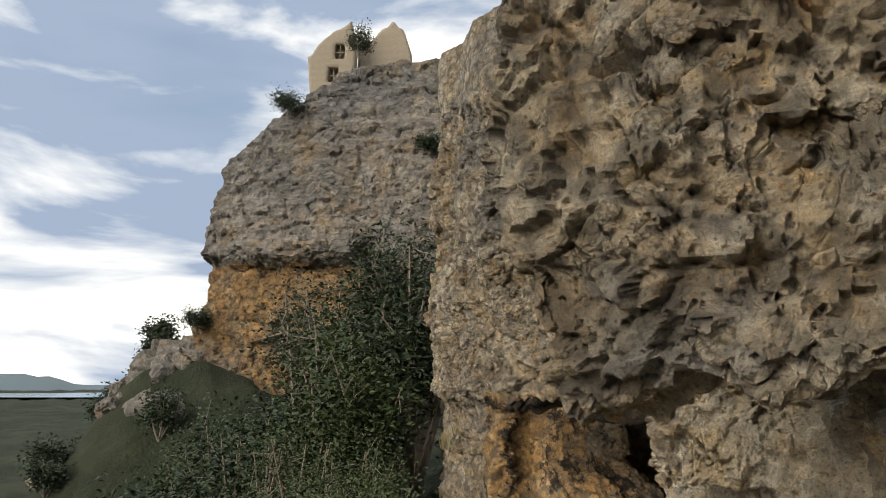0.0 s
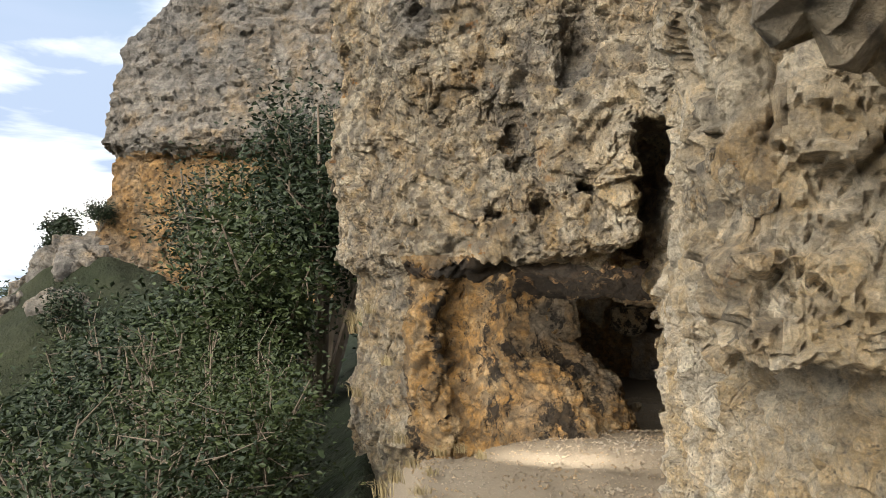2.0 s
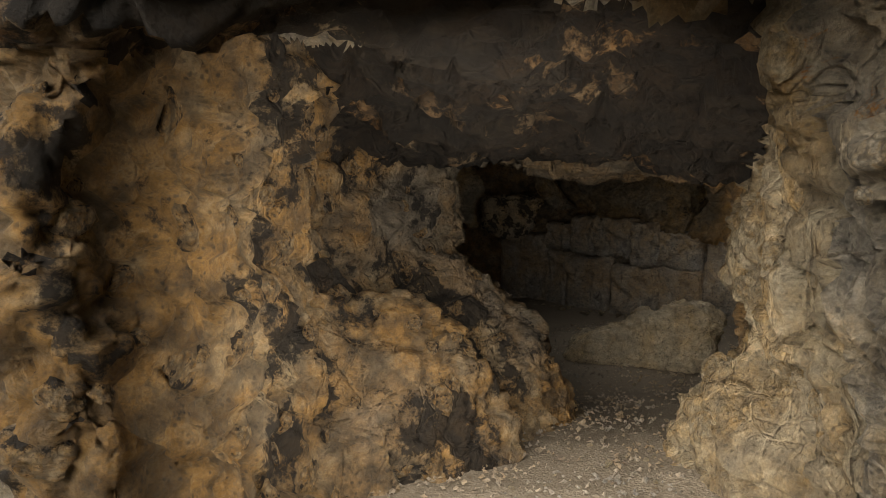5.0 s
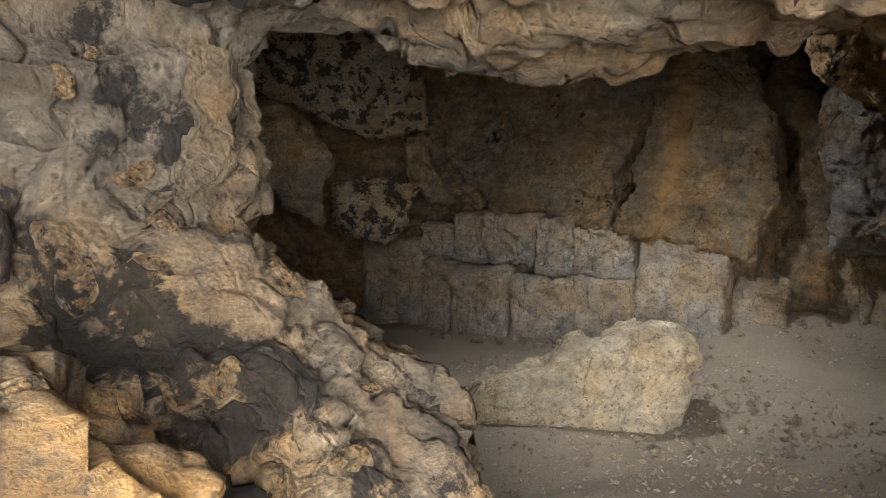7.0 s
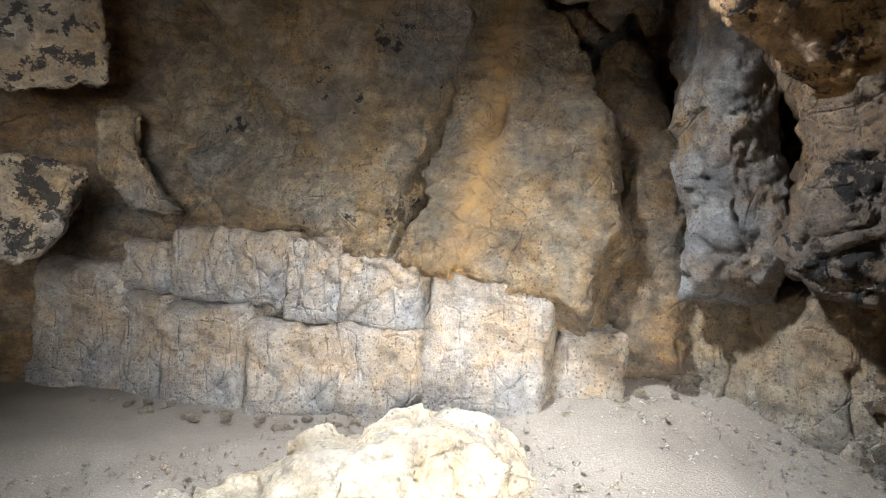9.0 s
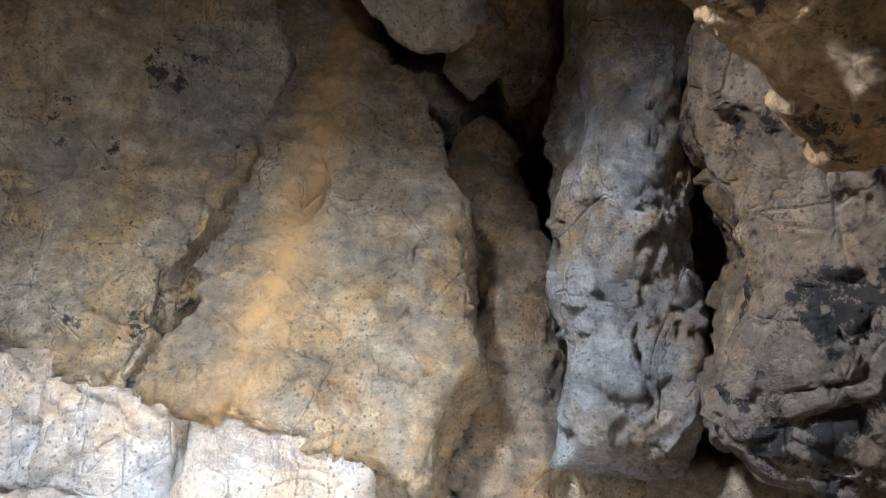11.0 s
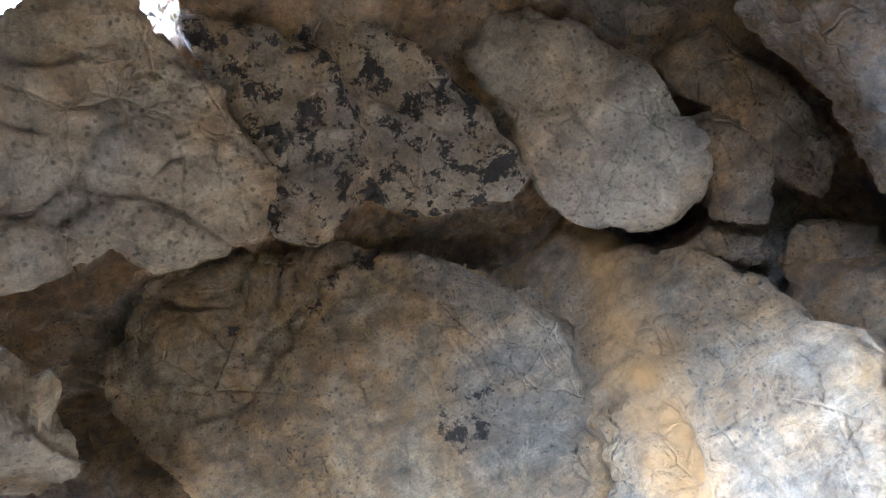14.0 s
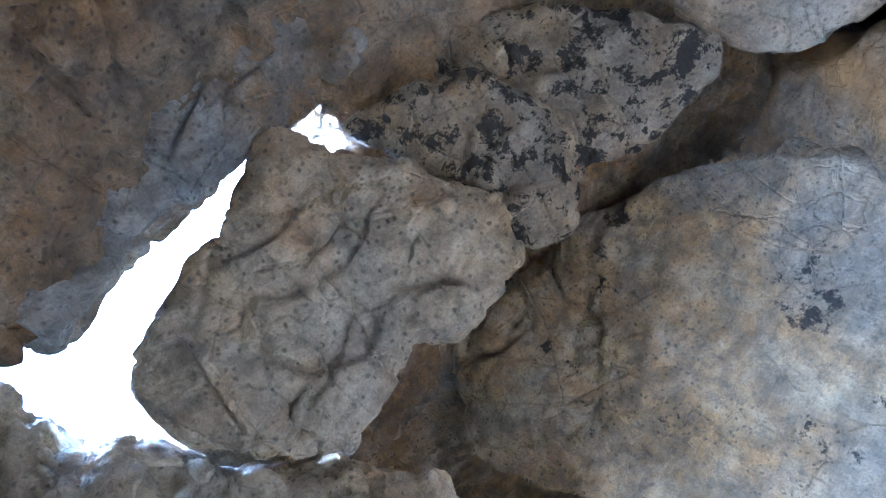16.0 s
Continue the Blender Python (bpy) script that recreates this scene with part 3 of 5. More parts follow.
def build_rock():
    v, f = net(rock_field, (-4.4, -14.6, -2.2), (9.8, 11.4, 8.0), 0.11)
    c = v[f].mean(1)
    hidden = (c[:, 0] > 9.0) | (c[:, 1] > 10.3) | (c[:, 2] < -1.45) | (c[:, 2] > 6.8) | (c[:, 1] < -13.9)
    v0, f0 = v, f[hidden]
    v, f = refine(*refine(v, f[~hidden]))
    n = vertex_normals(v, f)
    outside = np.clip((-0.9 - v[:, 1]) / 1.0, 0, 1) * np.clip((polygon_field(v[:, 0], v[:, 1], CHANNEL) + 0.2) / 0.5, 0, 1)
    v = roughen(v, n, 1.0 + 0.2 * outside)
    gully = np.abs(fractal(v * (1, 1, 0.7), 1.3, 4, 61))
    v = v - n * (outside * 0.05 * np.clip(1 - gully / 0.10, 0, 1))[:, None]
    used, inv = np.unique(f0, return_inverse=True)
    tagged(solid("wall_outer", v0[used], inv.reshape(-1, 4), OUTER), "plain limestone body of the hill", "rock wall", kind="structure")
    c, up = v[f].mean(1), n[f].mean(1)[:, 2]
    inner = (polygon_field(c[:, 0], c[:, 1], CHAMBER) < 0.9) & (c[:, 2] < 4.2) & (c[:, 1] > 0.9 - 0.4 * c[:, 0])
    passage = (~inner) & (polygon_field(c[:, 0], c[:, 1], CHANNEL) < 0.5) & (c[:, 2] < 2.0) & (c[:, 1] > -1.9 + 0.0 * c[:, 0])
    high = up < -0.55
    side = (c[:, 0] > -1.25) & (c[:, 1] < -2.75) & (c[:, 1] > -8.3) & (c[:, 2] < 3.6)
    right = c[:, 0] > -1.25 + (c[:, 1] + 2.5) * 0.54
    groups = [
        ("ceiling_chamber", inner & (c[:, 2] > 2.2) & high, CAVE, "brown limestone cave ceiling with cracks and hanging slabs", "ceiling"),
        ("wall_chamber", inner & ~((c[:, 2] > 2.2) & high), CAVE, "brown and ochre limestone wall of the cave chamber", "rock wall"),
        ("ceiling_passage", passage & high, SOOTY, "low soot-blackened limestone roof of the cave passage", "ceiling"),
        ("wall_pillar", passage & ~high & right, PILLAR, "cream and ochre limestone pillar beside the passage", "rock wall"),
        ("wall_passage", passage & ~high & ~right, PASSAGE, "ochre and grey broken limestone wall of the passage", "rock wall"),
        ("wall_side", ~inner & ~passage & side, PALE, "cream layered limestone wall beside the path", "rock wall"),
        ("wall_cliff", ~inner & ~passage & ~side, OUTER, "pale weathered limestone cliff with cracks and lichen", "rock wall"),
    ]
    for name, mask, material, label, category in groups:
        faces = f[mask]
        used, inv = np.unique(faces, return_inverse=True)
        wall = tagged(solid(name, v[used], inv.reshape(-1, 4), material, name not in ("wall_cliff", "wall_side")), label, category, kind="structure")
        stud_wall(wall, v[used], n[used], material, STUDS.get(name, 0))


build_rock()


def build_floor():
    xs, ys = np.arange(-3.2, 9.6, 0.08), np.arange(-15, 10.5, 0.08)
    X, Y = np.meshgrid(xs, ys, indexing="ij")
    p = np.stack([X.ravel(), Y.ravel(), 0 * X.ravel()], 1)
    Z = floor_height(X, Y).ravel() + 0.03 * fractal(p, 0.7, 3, 5) + 0.008 * fractal(p, 0.12, 2, 8)
    edge = np.interp(Y.ravel(), [-15, -3, -1, 12], [-3.3, -2.9, -2.7, -2.7])
    Z -= np.clip(edge + 0.45 - X.ravel(), 0, 9) ** 1.3 * 1.2
    p[:, 2] = Z
    i = np.arange(len(p)).reshape(X.shape)
    q = np.stack([i[:-1, :-1], i[1:, :-1], i[1:, 1:], i[:-1, 1:]], -1).reshape(-1, 4)
    tagged(solid("floor", p, q, EARTH, True), "trodden floor of pale earth and gravel", "floor", kind="structure")


build_floor()


# ---- the land outside: steep slope, valley and far hills as one sheet ----


def land_height(x, y):
    """Hillside that falls away west of the path down to the valley floor, with hills on the horizon."""
    d = -3.0 - x
    far = np.hypot(x, y)
    slope = -np.interp(d, [-40, -1.2, -0.6, 0, 3, 12, 40, 120, 400, 1200], [4.0, 4.0, 1.6, 0.5, 2.6, 9, 26, 62, 130, 185])
    slope = slope + np.clip((d + 0.6) / 0.6, 0, 1) * np.interp(y, [-20, -12.6, -7, 0, 20], [1.2, 0.9, 0.2, 0.0, -0.6]) * np.clip(1 - d / 15, 0, 1)
    p = np.stack([x.ravel(), y.ravel(), 0 * x.ravel()], 1)
    z = slope + (0.05 * np.clip(d, 0, 120) * fractal(p, 45, 3, 21).reshape(x.shape)) + np.clip(d, 0, 30) * 0.02 * fractal(p, 6, 3, 22).reshape(x.shape)
    ridge = 29 * np.exp(-((x + 41) / 23) ** 2 - ((y - 98) / 34) ** 2) * (1 + 0.12 * fractal(p, 9, 3, 25).reshape(x.shape))
    return z + ridge + 0 * far


def build_land():
    r = np.concatenate([np.linspace(0.5, 30, 50), np.geomspace(31, 12000, 130)])
    a = np.radians(np.concatenate([np.linspace(60, 150, 260), np.linspace(151, 419, 70)]))
    R, A = np.meshgrid(r, a, indexing="ij")
    X, Y = -4.0 + R * np.cos(A), -6.0 + R * np.sin(A)
    Z = land_height(X, Y)
    v = np.stack([X.ravel(), Y.ravel(), Z.ravel()], 1)
    i = np.arange(len(v)).reshape(R.shape)
    j = np.roll(i, -1, 1)
    q = np.stack([i[:-1], i[1:], j[1:], j[:-1]], -1).reshape(-1, 4)
    tagged(solid("ground", v, q, VALLEY, True), "wooded hillside and green valley running to hazy hills", "ground", kind="structure")


build_land()


# ---- far cliff ----


def cliff_field(x, y, z):
    p = np.stack([x.ravel(), y.ravel(), z.ravel()], 1)
    s = x.shape
    x = x + 1.0 * smooth_noise(p, 9, 41).reshape(s) + 0.4 * smooth_noise(p, 3.2, 44).reshape(s)
    y = y + 1.6 * smooth_noise(p, 11, 42).reshape(s) + 0.5 * smooth_noise(p * (1, 1, 2.2), 3.5, 45).reshape(s)
    left = np.interp(z, [-20, -13, 0, 8, 15, 15.4, 20, 27, 34, 40, 43], [-44.5, -42, -40, -37.8, -36.2, -37.4, -37.2, -35, -28, -19, -9])
    front = np.interp(z, [-20, 13, 14.4, 15, 25, 43], [78, 80, 81.0, 77.5, 78, 82])
    bowed = front + ((x + 18) / 17.0) ** 2 * 4.0
    v = np.maximum(np.maximum(left - x, bowed - y), np.maximum(z - 43.0, x - 10))
    dome = ellipsoid(x, y, z, (-9.0, 92.0, 24.0), (13.5, 16.0, 19.5))
    v = join(v, dome, 1.2)
    return cut(v, ellipsoid(x, y, z, (-16.2, 76.5, 14.2), (2.0, 5.0, 3.2)), 0.8)


def build_cliff():
    v, f = net(cliff_field, (-50, 68, -22), (12, 112, 46), 0.8)
    v, f = refine(v, f)
    n = vertex_normals(v, f)
    _, edge, facet = cells(v * (1, 1, 1.6), 3.2, 51)
    _, edge2, facet2 = cells(v * (1, 1, 1.8), 1.1, 52)
    strata = np.sin(v[:, 2] * 2.4 + 1.5 * smooth_noise(v, 6, 53))
    v = v + n * (0.5 * facet - 0.3 * np.clip(1 - edge / 0.1, 0, 1) + 0.2 * facet2 + 0.12 * strata)[:, None]
    c = v[f].mean(1)
    upper = c[:, 2] > 14.3 + 0.4 * smooth_noise(c, 3, 54)
    base = tagged(new("far_cliff"), "grey limestone cliff over an ochre streaked undercut face", "cliff")
    for name, mask, mat, label in (("upper_face", upper, FAR_CLIFF, "grey layered limestone"), ("lower_face", ~upper, FAR_OCHRE, "ochre rock with dark streaks")):
        used, inv = np.unique(f[mask], return_inverse=True)
        tagged(solid(name, v[used], inv.reshape(-1, 4), mat, parent=base), label)


build_cliff()


# ---- the chamber: blocks, slabs and boulders ----
AHEAD = Vector((math.sin(radians(43)), math.cos(radians(43)), 0))
ASIDE = Vector((math.cos(radians(43)), -math.sin(radians(43)), 0))


def spot(r, f, z):
    """A place in the chamber: metres to the side, ahead and up, seen from its inner threshold."""
    return Vector((1.29, 1.46, 0)) + ASIDE * r + AHEAD * f + Vector((0, 0, z))


def slab_mesh(size, seed, round_by=0.12, rough=1.0, cut_in=10, taper=(1.0, 1.0), crack=0.0):
    """A squared block of rock with rounded, broken edges; size along its own axes, taper scales its top."""
    bm = bmesh.new()
    bmesh.ops.create_cube(bm, size=2.0)
    bmesh.ops.subdivide_edges(bm, edges=bm.edges[:], cuts=cut_in, use_grid_fill=True)
    v = np.array([w.co for w in bm.verts])
    half = np.array(size) / 2
    r = round_by * min(size)
    v = v * half
    inner = np.clip(v, -(half - r), half - r)
    d = v - inner
    ln = np.linalg.norm(d, axis=1)[:, None]
    nv = np.where(ln > 1e-6, d / np.maximum(ln, 1e-6), 0)
    v = inner + nv * np.minimum(ln, r)
    k = (v[:, 2] / size[2] + 0.5)[:, None]
    v[:, :2] *= 1 + (np.array(taper) - 1) * k
    off = v + seed * 5.3
    m = float(np.mean(size))
    wobble = np.stack([fractal(off, 0.55 * m, 3, seed + s) for s in (1, 2, 3)], 1)
    _, e, fc = cells(off, 0.34, seed)
    _, e2, fc2 = cells(off, 0.12, seed + 3)
    push = rough * (0.045 * fc - 0.03 * np.clip(1 - e / 0.1, 0, 1) + 0.014 * fc2 + 0.012 * fractal(off, 0.09, 2, seed))
    v = v + wobble * 0.045 * m * rough + nv * push[:, None]
    for w, co in zip(bm.verts, v):
        w.co = co
    return bm


def rock_slab(name, m, size, seed, material, label, category="rock", group="", parent=None, **shape):
    bm = slab_mesh(size, seed, **shape)
    mesh = bpy.data.meshes.new(name)
    bm.to_mesh(mesh)
    bm.free()
    mesh.materials.append(material)
    mesh.polygons.foreach_set("use_smooth", [True] * len(mesh.polygons))
    ob = new(name, mesh)
    if parent:
        ob.parent = parent
        return tagged(ob, label)
    ob.matrix_world = m
    return tagged(ob, label, category, group)


def framed(centre, normal):
    """A pose at centre whose z runs along normal, x level and y uphill."""
    n = Vector(normal).normalized()
    u = Vector((0, 0, 1)).cross(n).normalized()
    m = Matrix((u, n.cross(u), n)).transposed().to_4x4()
    m.translation = centre
    return m


def turned_to(centre, eye):
    return framed(centre, Vector(eye) - Vector(centre))


def local_points(m, p):
    inv = np.array(m.inverted())
    return p @ inv[:3, :3].T + inv[:3, 3]


def plate_field(q, outline, depth, r, bulge):
    """Signed field of a thick slab with this outline, its face domed and its edges rounded."""
    d2 = polygon_field(q[:, 0], q[:, 1], outline)
    front = -bulge * np.exp(np.clip(d2, -9, 0) / 0.3)
    dz = np.maximum(q[:, 2] - front, -depth - q[:, 2])
    a, b = d2 + r, dz + r
    return np.minimum(np.maximum(a, b), 0) + np.hypot(np.maximum(a, 0), np.maximum(b, 0)) - r


def rock_plates(name, plates, seed, material, label, category="rock", cracks=(), pits=(), rough=0.6, step=0.05, fine=1, strata=0.0, wander=0.10, group=""):
    """One rock out of one or more thick slabs, each (pose, outline, depth, rounding, doming), with cracks and pits in the first slab's face."""
    low, high = np.full(3, 1e9), np.full(3, -1e9)
    for m, outline, depth, r, bulge in plates:
        for u, v in outline:
            for z in (0.0, -depth):
                w = np.array(m @ Vector((u, v, z)))
                low, high = np.minimum(low, w - 0.25), np.maximum(high, w + 0.25)

    def field(x, y, z):
        p = np.stack([x.ravel(), y.ravel(), z.ravel()], 1)
        warp = np.stack([wander * smooth_noise(p, 0.7, seed + k) + 0.45 * wander * smooth_noise(p, 0.25, seed + 5 + k) for k in (1, 2, 3)], 1)
        out = None
        for m, outline, depth, r, bulge in plates:
            f = plate_field(local_points(m, p + warp), outline, depth, r, bulge)
            out = f if out is None else join(out, f, 0.4)
        return out.reshape(x.shape)

    v, f = net(field, low, high, step)
    for _ in range(fine):
        v, f = refine(v, f)
    n = vertex_normals(v, f)
    v = roughen(v + seed * 0.31, n, rough) - seed * 0.31
    q = local_points(plates[0][0], v)
    if strata:
        v = v + n * (strata * np.sin(q[:, 1] * 26 + q[:, 0] * 14 + 4 * smooth_noise(q, 0.5, seed)))[:, None]
    for slab_no, line, wide, deep in cracks:
        q = local_points(plates[slab_no][0], v)
        bent = q[:, :2] + 0.05 * np.stack([smooth_noise(q, 0.22, seed + 8), smooth_noise(q, 0.22, seed + 9)], 1)
        g = np.full(len(v), 9.0)
        for a, b in zip(line, line[1:]):
            a, b = np.array(a), np.array(b)
            t = np.clip(((bent - a) @ (b - a)) / ((b - a) @ (b - a)), 0, 1)
            g = np.minimum(g, np.linalg.norm(bent - a - t[:, None] * (b - a), axis=1))
        v = v - n * (deep * np.exp(-(g / wide) ** 2) * (q[:, 2] > -0.7))[:, None]
    q = local_points(plates[0][0], v)
    for (cu, cv), wide, tall, deep in pits:
        g = np.hypot((q[:, 0] - cu) / wide, (q[:, 1] - cv) / tall)
        v = v - n * (deep * np.exp(-g ** 2) * (q[:, 2] > -0.7))[:, None]
    base = v.mean(0)
    ob = solid(name, v - base, f, material, True)
    ob.matrix_world = Matrix.Translation(base)
    return tagged(ob, label, category, group)


THRESHOLD, UP_EYE, ENTRY = (1.29, 1.46, 0.69), (3.43, 3.1, 1.17), (0.48, 0.59, 0.72)
rock_plates("boulder", [(framed((3.15, 3.75, -0.45), (-4.0, -5.1, 0.0)), [(-1.24, -0.35), (-1.10, -0.12), (-0.64, -0.01), (-0.35, 0.17), (0.12, 0.33), (0.40, 0.27), (0.58, 0.12), (0.53, -0.28), (0.34, -0.66), (-0.15, -0.75), (-0.63, -0.72), (-1.12, -0.55)], 0.95, 0.14, 0.12)],
            6, BOULDER, "cream limestone boulder lying on the earth floor", "boulder", [(0, [(0.12, 0.3), (0.13, -0.06), (0.03, -0.41), (-0.02, -0.6)], 0.02, 0.035), (0, [(0.47, 0.25), (0.53, 0.01), (0.49, -0.18)], 0.018, 0.03), (0, [(-0.3, 0.1), (-0.2, -0.2), (-0.4, -0.4)], 0.015, 0.02)], rough=0.55, step=0.04, wander=0.05)


# ---- the back ledge ----
ALONG, INWARD = Vector((0.48, -0.877, 0)), Vector((0.877, 0.48, 0))


def ledge_block(base, s0, s1, low, high, seed, material, back=0.0, round_by=0.1):
    m = Matrix.Translation(Vector((4.85, 6.5, 0)) + ALONG * ((s0 + s1) / 2) + INWARD * (0.45 + back) + Vector((0, 0, (low + high) / 2)))
    ob = rock_slab("block", None, (s1 - s0 + 0.015, 0.9, high - low + 0.01), seed, material, "", parent=base, round_by=round_by, rough=0.9, cut_in=26)
    ob.matrix_local = m @ pose(0, 0, 0, random.Random(seed).uniform(-3, 3), random.Random(seed + 1).uniform(-2, 2), math.degrees(math.atan2(ALONG.y, ALONG.x)) + random.Random(seed + 2).uniform(-5, 5))


def build_block_wall():
    """The low back ledge of jointed limestone, and its lower run beyond the earth mound."""
    base = tagged(new("wall_blocks"), "low ledge of pale jointed limestone blocks", "rock wall", kind="structure")
    runs = [(-4.6, -3.45, -1.2, 0.05, 0.3, 0.2), (-3.40, -2.36, -1.15, 0.28, 0.0, 0.24), (-2.33, -1.90, -1.1, 0.02, 0.1, 0.1), (-2.42, -1.92, 0.03, 0.50, 0.12, 0.22),
            (-1.88, -0.97, -1.1, 0.02, 0.0, 0.09), (-1.90, -1.35, 0.03, 0.66, 0.14, 0.16), (-1.34, -0.62, 0.02, 0.66, 0.06, 0.12),
            (-0.96, -0.10, -1.1, -0.09, 0.0, 0.1), (-0.62, -0.09, -0.08, 0.62, 0.05, 0.1), (-0.09, 0.61, -1.1, -0.06, 0.0, 0.08), (-0.08, 0.61, -0.05, 0.50, 0.02, 0.1),
            (0.62, 1.58, -1.1, 0.44, 0.03, 0.1), (1.56, 2.1, -1.1, 0.0, 0.35, 0.15)]
    for k, (s0, s1, low, high, back, round_by) in enumerate(runs):
        ledge_block(base, s0, s1, low, high, 140 + 3 * k, BLOCKS, back, round_by)
    return base


def beyond_mound(base):
    start, end = spot(0.75, 7.35, 0), spot(3.3, 4.6, 0)
    along = (end - start).normalized()
    turn, s = math.degrees(math.atan2(along.y, along.x)), 0.0
    for k, w in enumerate((0.6, 0.5, 0.75, 0.4, 0.62, 0.5, 0.6)):
        ob = rock_slab("block", None, (w + 0.14, 0.9, 1.35), 190 + k, TAN, "", parent=base, round_by=0.12, rough=1.2, cut_in=22)
        ob.matrix_local = Matrix.Translation(start + along * (s + w / 2) + Vector((-along.y, along.x, 0)) * (0.42 + 0.05 * (k % 2)) + Vector((0, 0, -0.3))) @ pose(0, 0, 0, k % 3 - 1, k % 2 * 2 - 1, turn + 4 * (k % 3 - 1))
        s += w


beyond_mound(build_block_wall())

# ---- the leaning wall above the ledge ----
FACE = framed((4.85, 6.5, 0.55), (-0.795, -0.435, 0.423))
UPPER = turned_to((5.45, 6.55, 2.55), UP_EYE)
rock_plates("hanging_rock", [(FACE, [(-1.68, 0.5), (-1.24, 0.18), (-0.55, 0.10), (0.10, -0.02), (0.25, 0.10), (0.25, 0.45), (0.23, 0.79), (0.38, 1.15), (0.48, 1.43), (0.58, 2.15), (0.36, 2.68), (-0.4, 3.0), (-2.6, 2.6), (-3.3, 2.5), (-2.66, 1.8), (-2.36, 1.39)], 1.2, 0.07, 0.10),
                             (UPPER, [(-0.64, 1.02), (-0.35, 0.99), (-0.01, 0.85), (0.34, 0.45), (0.50, 0.05), (0.40, -0.12), (0.04, -0.59), (-0.64, -1.2), (-1.5, -0.6), (-2.05, 0.7), (-2.02, 1.06), (-1.80, 1.10), (-1.56, 1.36), (-0.99, 1.2)], 1.3, 0.07, 0.08)],
            81, BROWN, "rounded brown and grey rock mass hanging over the ledge", rough=0.55, fine=2, strata=0.006,
            cracks=[(0, [(-2.3, 3.0), (-1.8, 2.4), (-1.5, 2.2), (-1.6, 1.8)], 0.025, 0.05),
                    (1, [(-0.05, 0.85), (0.10, 0.75), (0.36, 0.40)], 0.028, 0.10), (1, [(-0.76, 1.05), (-0.84, 0.86), (-0.92, 0.59), (-1.23, 0.43), (-1.53, 0.40)], 0.024, 0.06),
                    (1, [(-0.98, 1.12), (-1.14, 1.01), (-1.38, 1.04), (-1.70, 0.99)], 0.018, 0.05), (1, [(0.0, 0.28), (0.04, 0.08), (0.04, -0.06), (0.13, -0.15)], 0.02, 0.04)])
rock_plates("leaning_slab", [(FACE @ Matrix.Translation((0, 0, -0.03)), [(0.30, 0.29), (0.34, -0.03), (0.87, -0.12), (1.49, -0.19), (1.92, -0.37), (1.94, 0.1), (2.1, 0.49), (1.98, 1.0), (1.90, 1.41), (1.61, 1.97), (1.06, 2.70), (0.61, 3.6), (-0.6, 4.2), (-0.07, 3.29), (0.38, 2.68), (0.60, 2.15), (0.51, 1.43), (0.41, 1.15), (0.30, 0.79), (0.38, 0.53)], 1.1, 0.05, 0.06)],
            83, STAINED, "brown ochre-stained rock slab leaning back over the ledge", rough=0.45, fine=2, strata=0.01, pits=[((0.94, 1.34), 0.075, 0.13, 0.5)])
rock_plates("rock_rib", [(FACE @ Matrix.Translation((0, 0, -0.65)), [(1.9, -0.5), (2.5, -0.5), (2.7, 0.2), (2.55, 1.2), (2.2, 2.0), (1.7, 2.6), (1.5, 2.0), (1.95, 1.2), (2.0, 0.4)], 0.9, 0.16, 0.15)], 84, CAVE, "narrow brown rock rib beside a dark cleft", strata=0.012)
rock_plates("pillar_rock", [(turned_to((6.25, 3.95, 1.3), THRESHOLD), [(-0.56, 1.7), (-0.52, 0.84), (-0.47, 0.27), (-0.5, -0.2), (-0.40, -0.47), (-0.38, -1.1), (0.3, -1.1), (0.39, -0.52), (0.28, 0.11), (0.22, 0.56), (0.25, 0.9), (0.25, 1.7)], 1.2, 0.2, 0.2)],
            85, WHITENED, "tall pale limestone pillar with ochre and white crust", cracks=[(0, [(-0.26, -0.12), (-0.08, -0.26), (0.1, -0.6)], 0.03, 0.09)], rough=0.6)
rock_plates("overhanging_rock", [(turned_to((5.9, 3.0, 1.3), THRESHOLD), [(-0.68, 0.6), (-0.47, 0.06), (-0.56, -0.45), (-0.5, -0.78), (-0.28, -0.92), (0.06, -0.90), (0.6, -0.75), (1.2, -0.6), (1.5, 0.5), (1.2, 1.6), (-0.6, 1.6)], 1.4, 0.22, 0.2)],
            86, SOOTY_PALE, "massive brown sooty rock overhanging the far side", rough=0.6)
rock_plates("ceiling_slab", [(turned_to((4.6, 2.75, 1.95), THRESHOLD), [(-0.62, -0.1), (-0.45, -0.36), (-0.18, -0.58), (-0.02, -0.68), (0.18, -0.54), (0.5, -0.45), (0.9, -0.1), (0.8, 0.7), (-0.5, 0.7)], 0.5, 0.1, 0.06)],
            87, ORANGE, "orange slab with black specks jutting from the roof", rough=0.6, step=0.04)
rock_plates("chockstone", [(turned_to((2.35, 6.6, 0.85), ENTRY), [(-0.37, 0.16), (0.07, 0.22), (0.51, 0.13), (0.48, 0.0), (0.35, -0.27), (0.11, -0.47), (-0.34, -0.28)], 0.7, 0.09, 0.06)], 88, SPOTTED, "blackened boulder wedged over the ledge", "boulder", rough=0.5, step=0.035, wander=0.05)
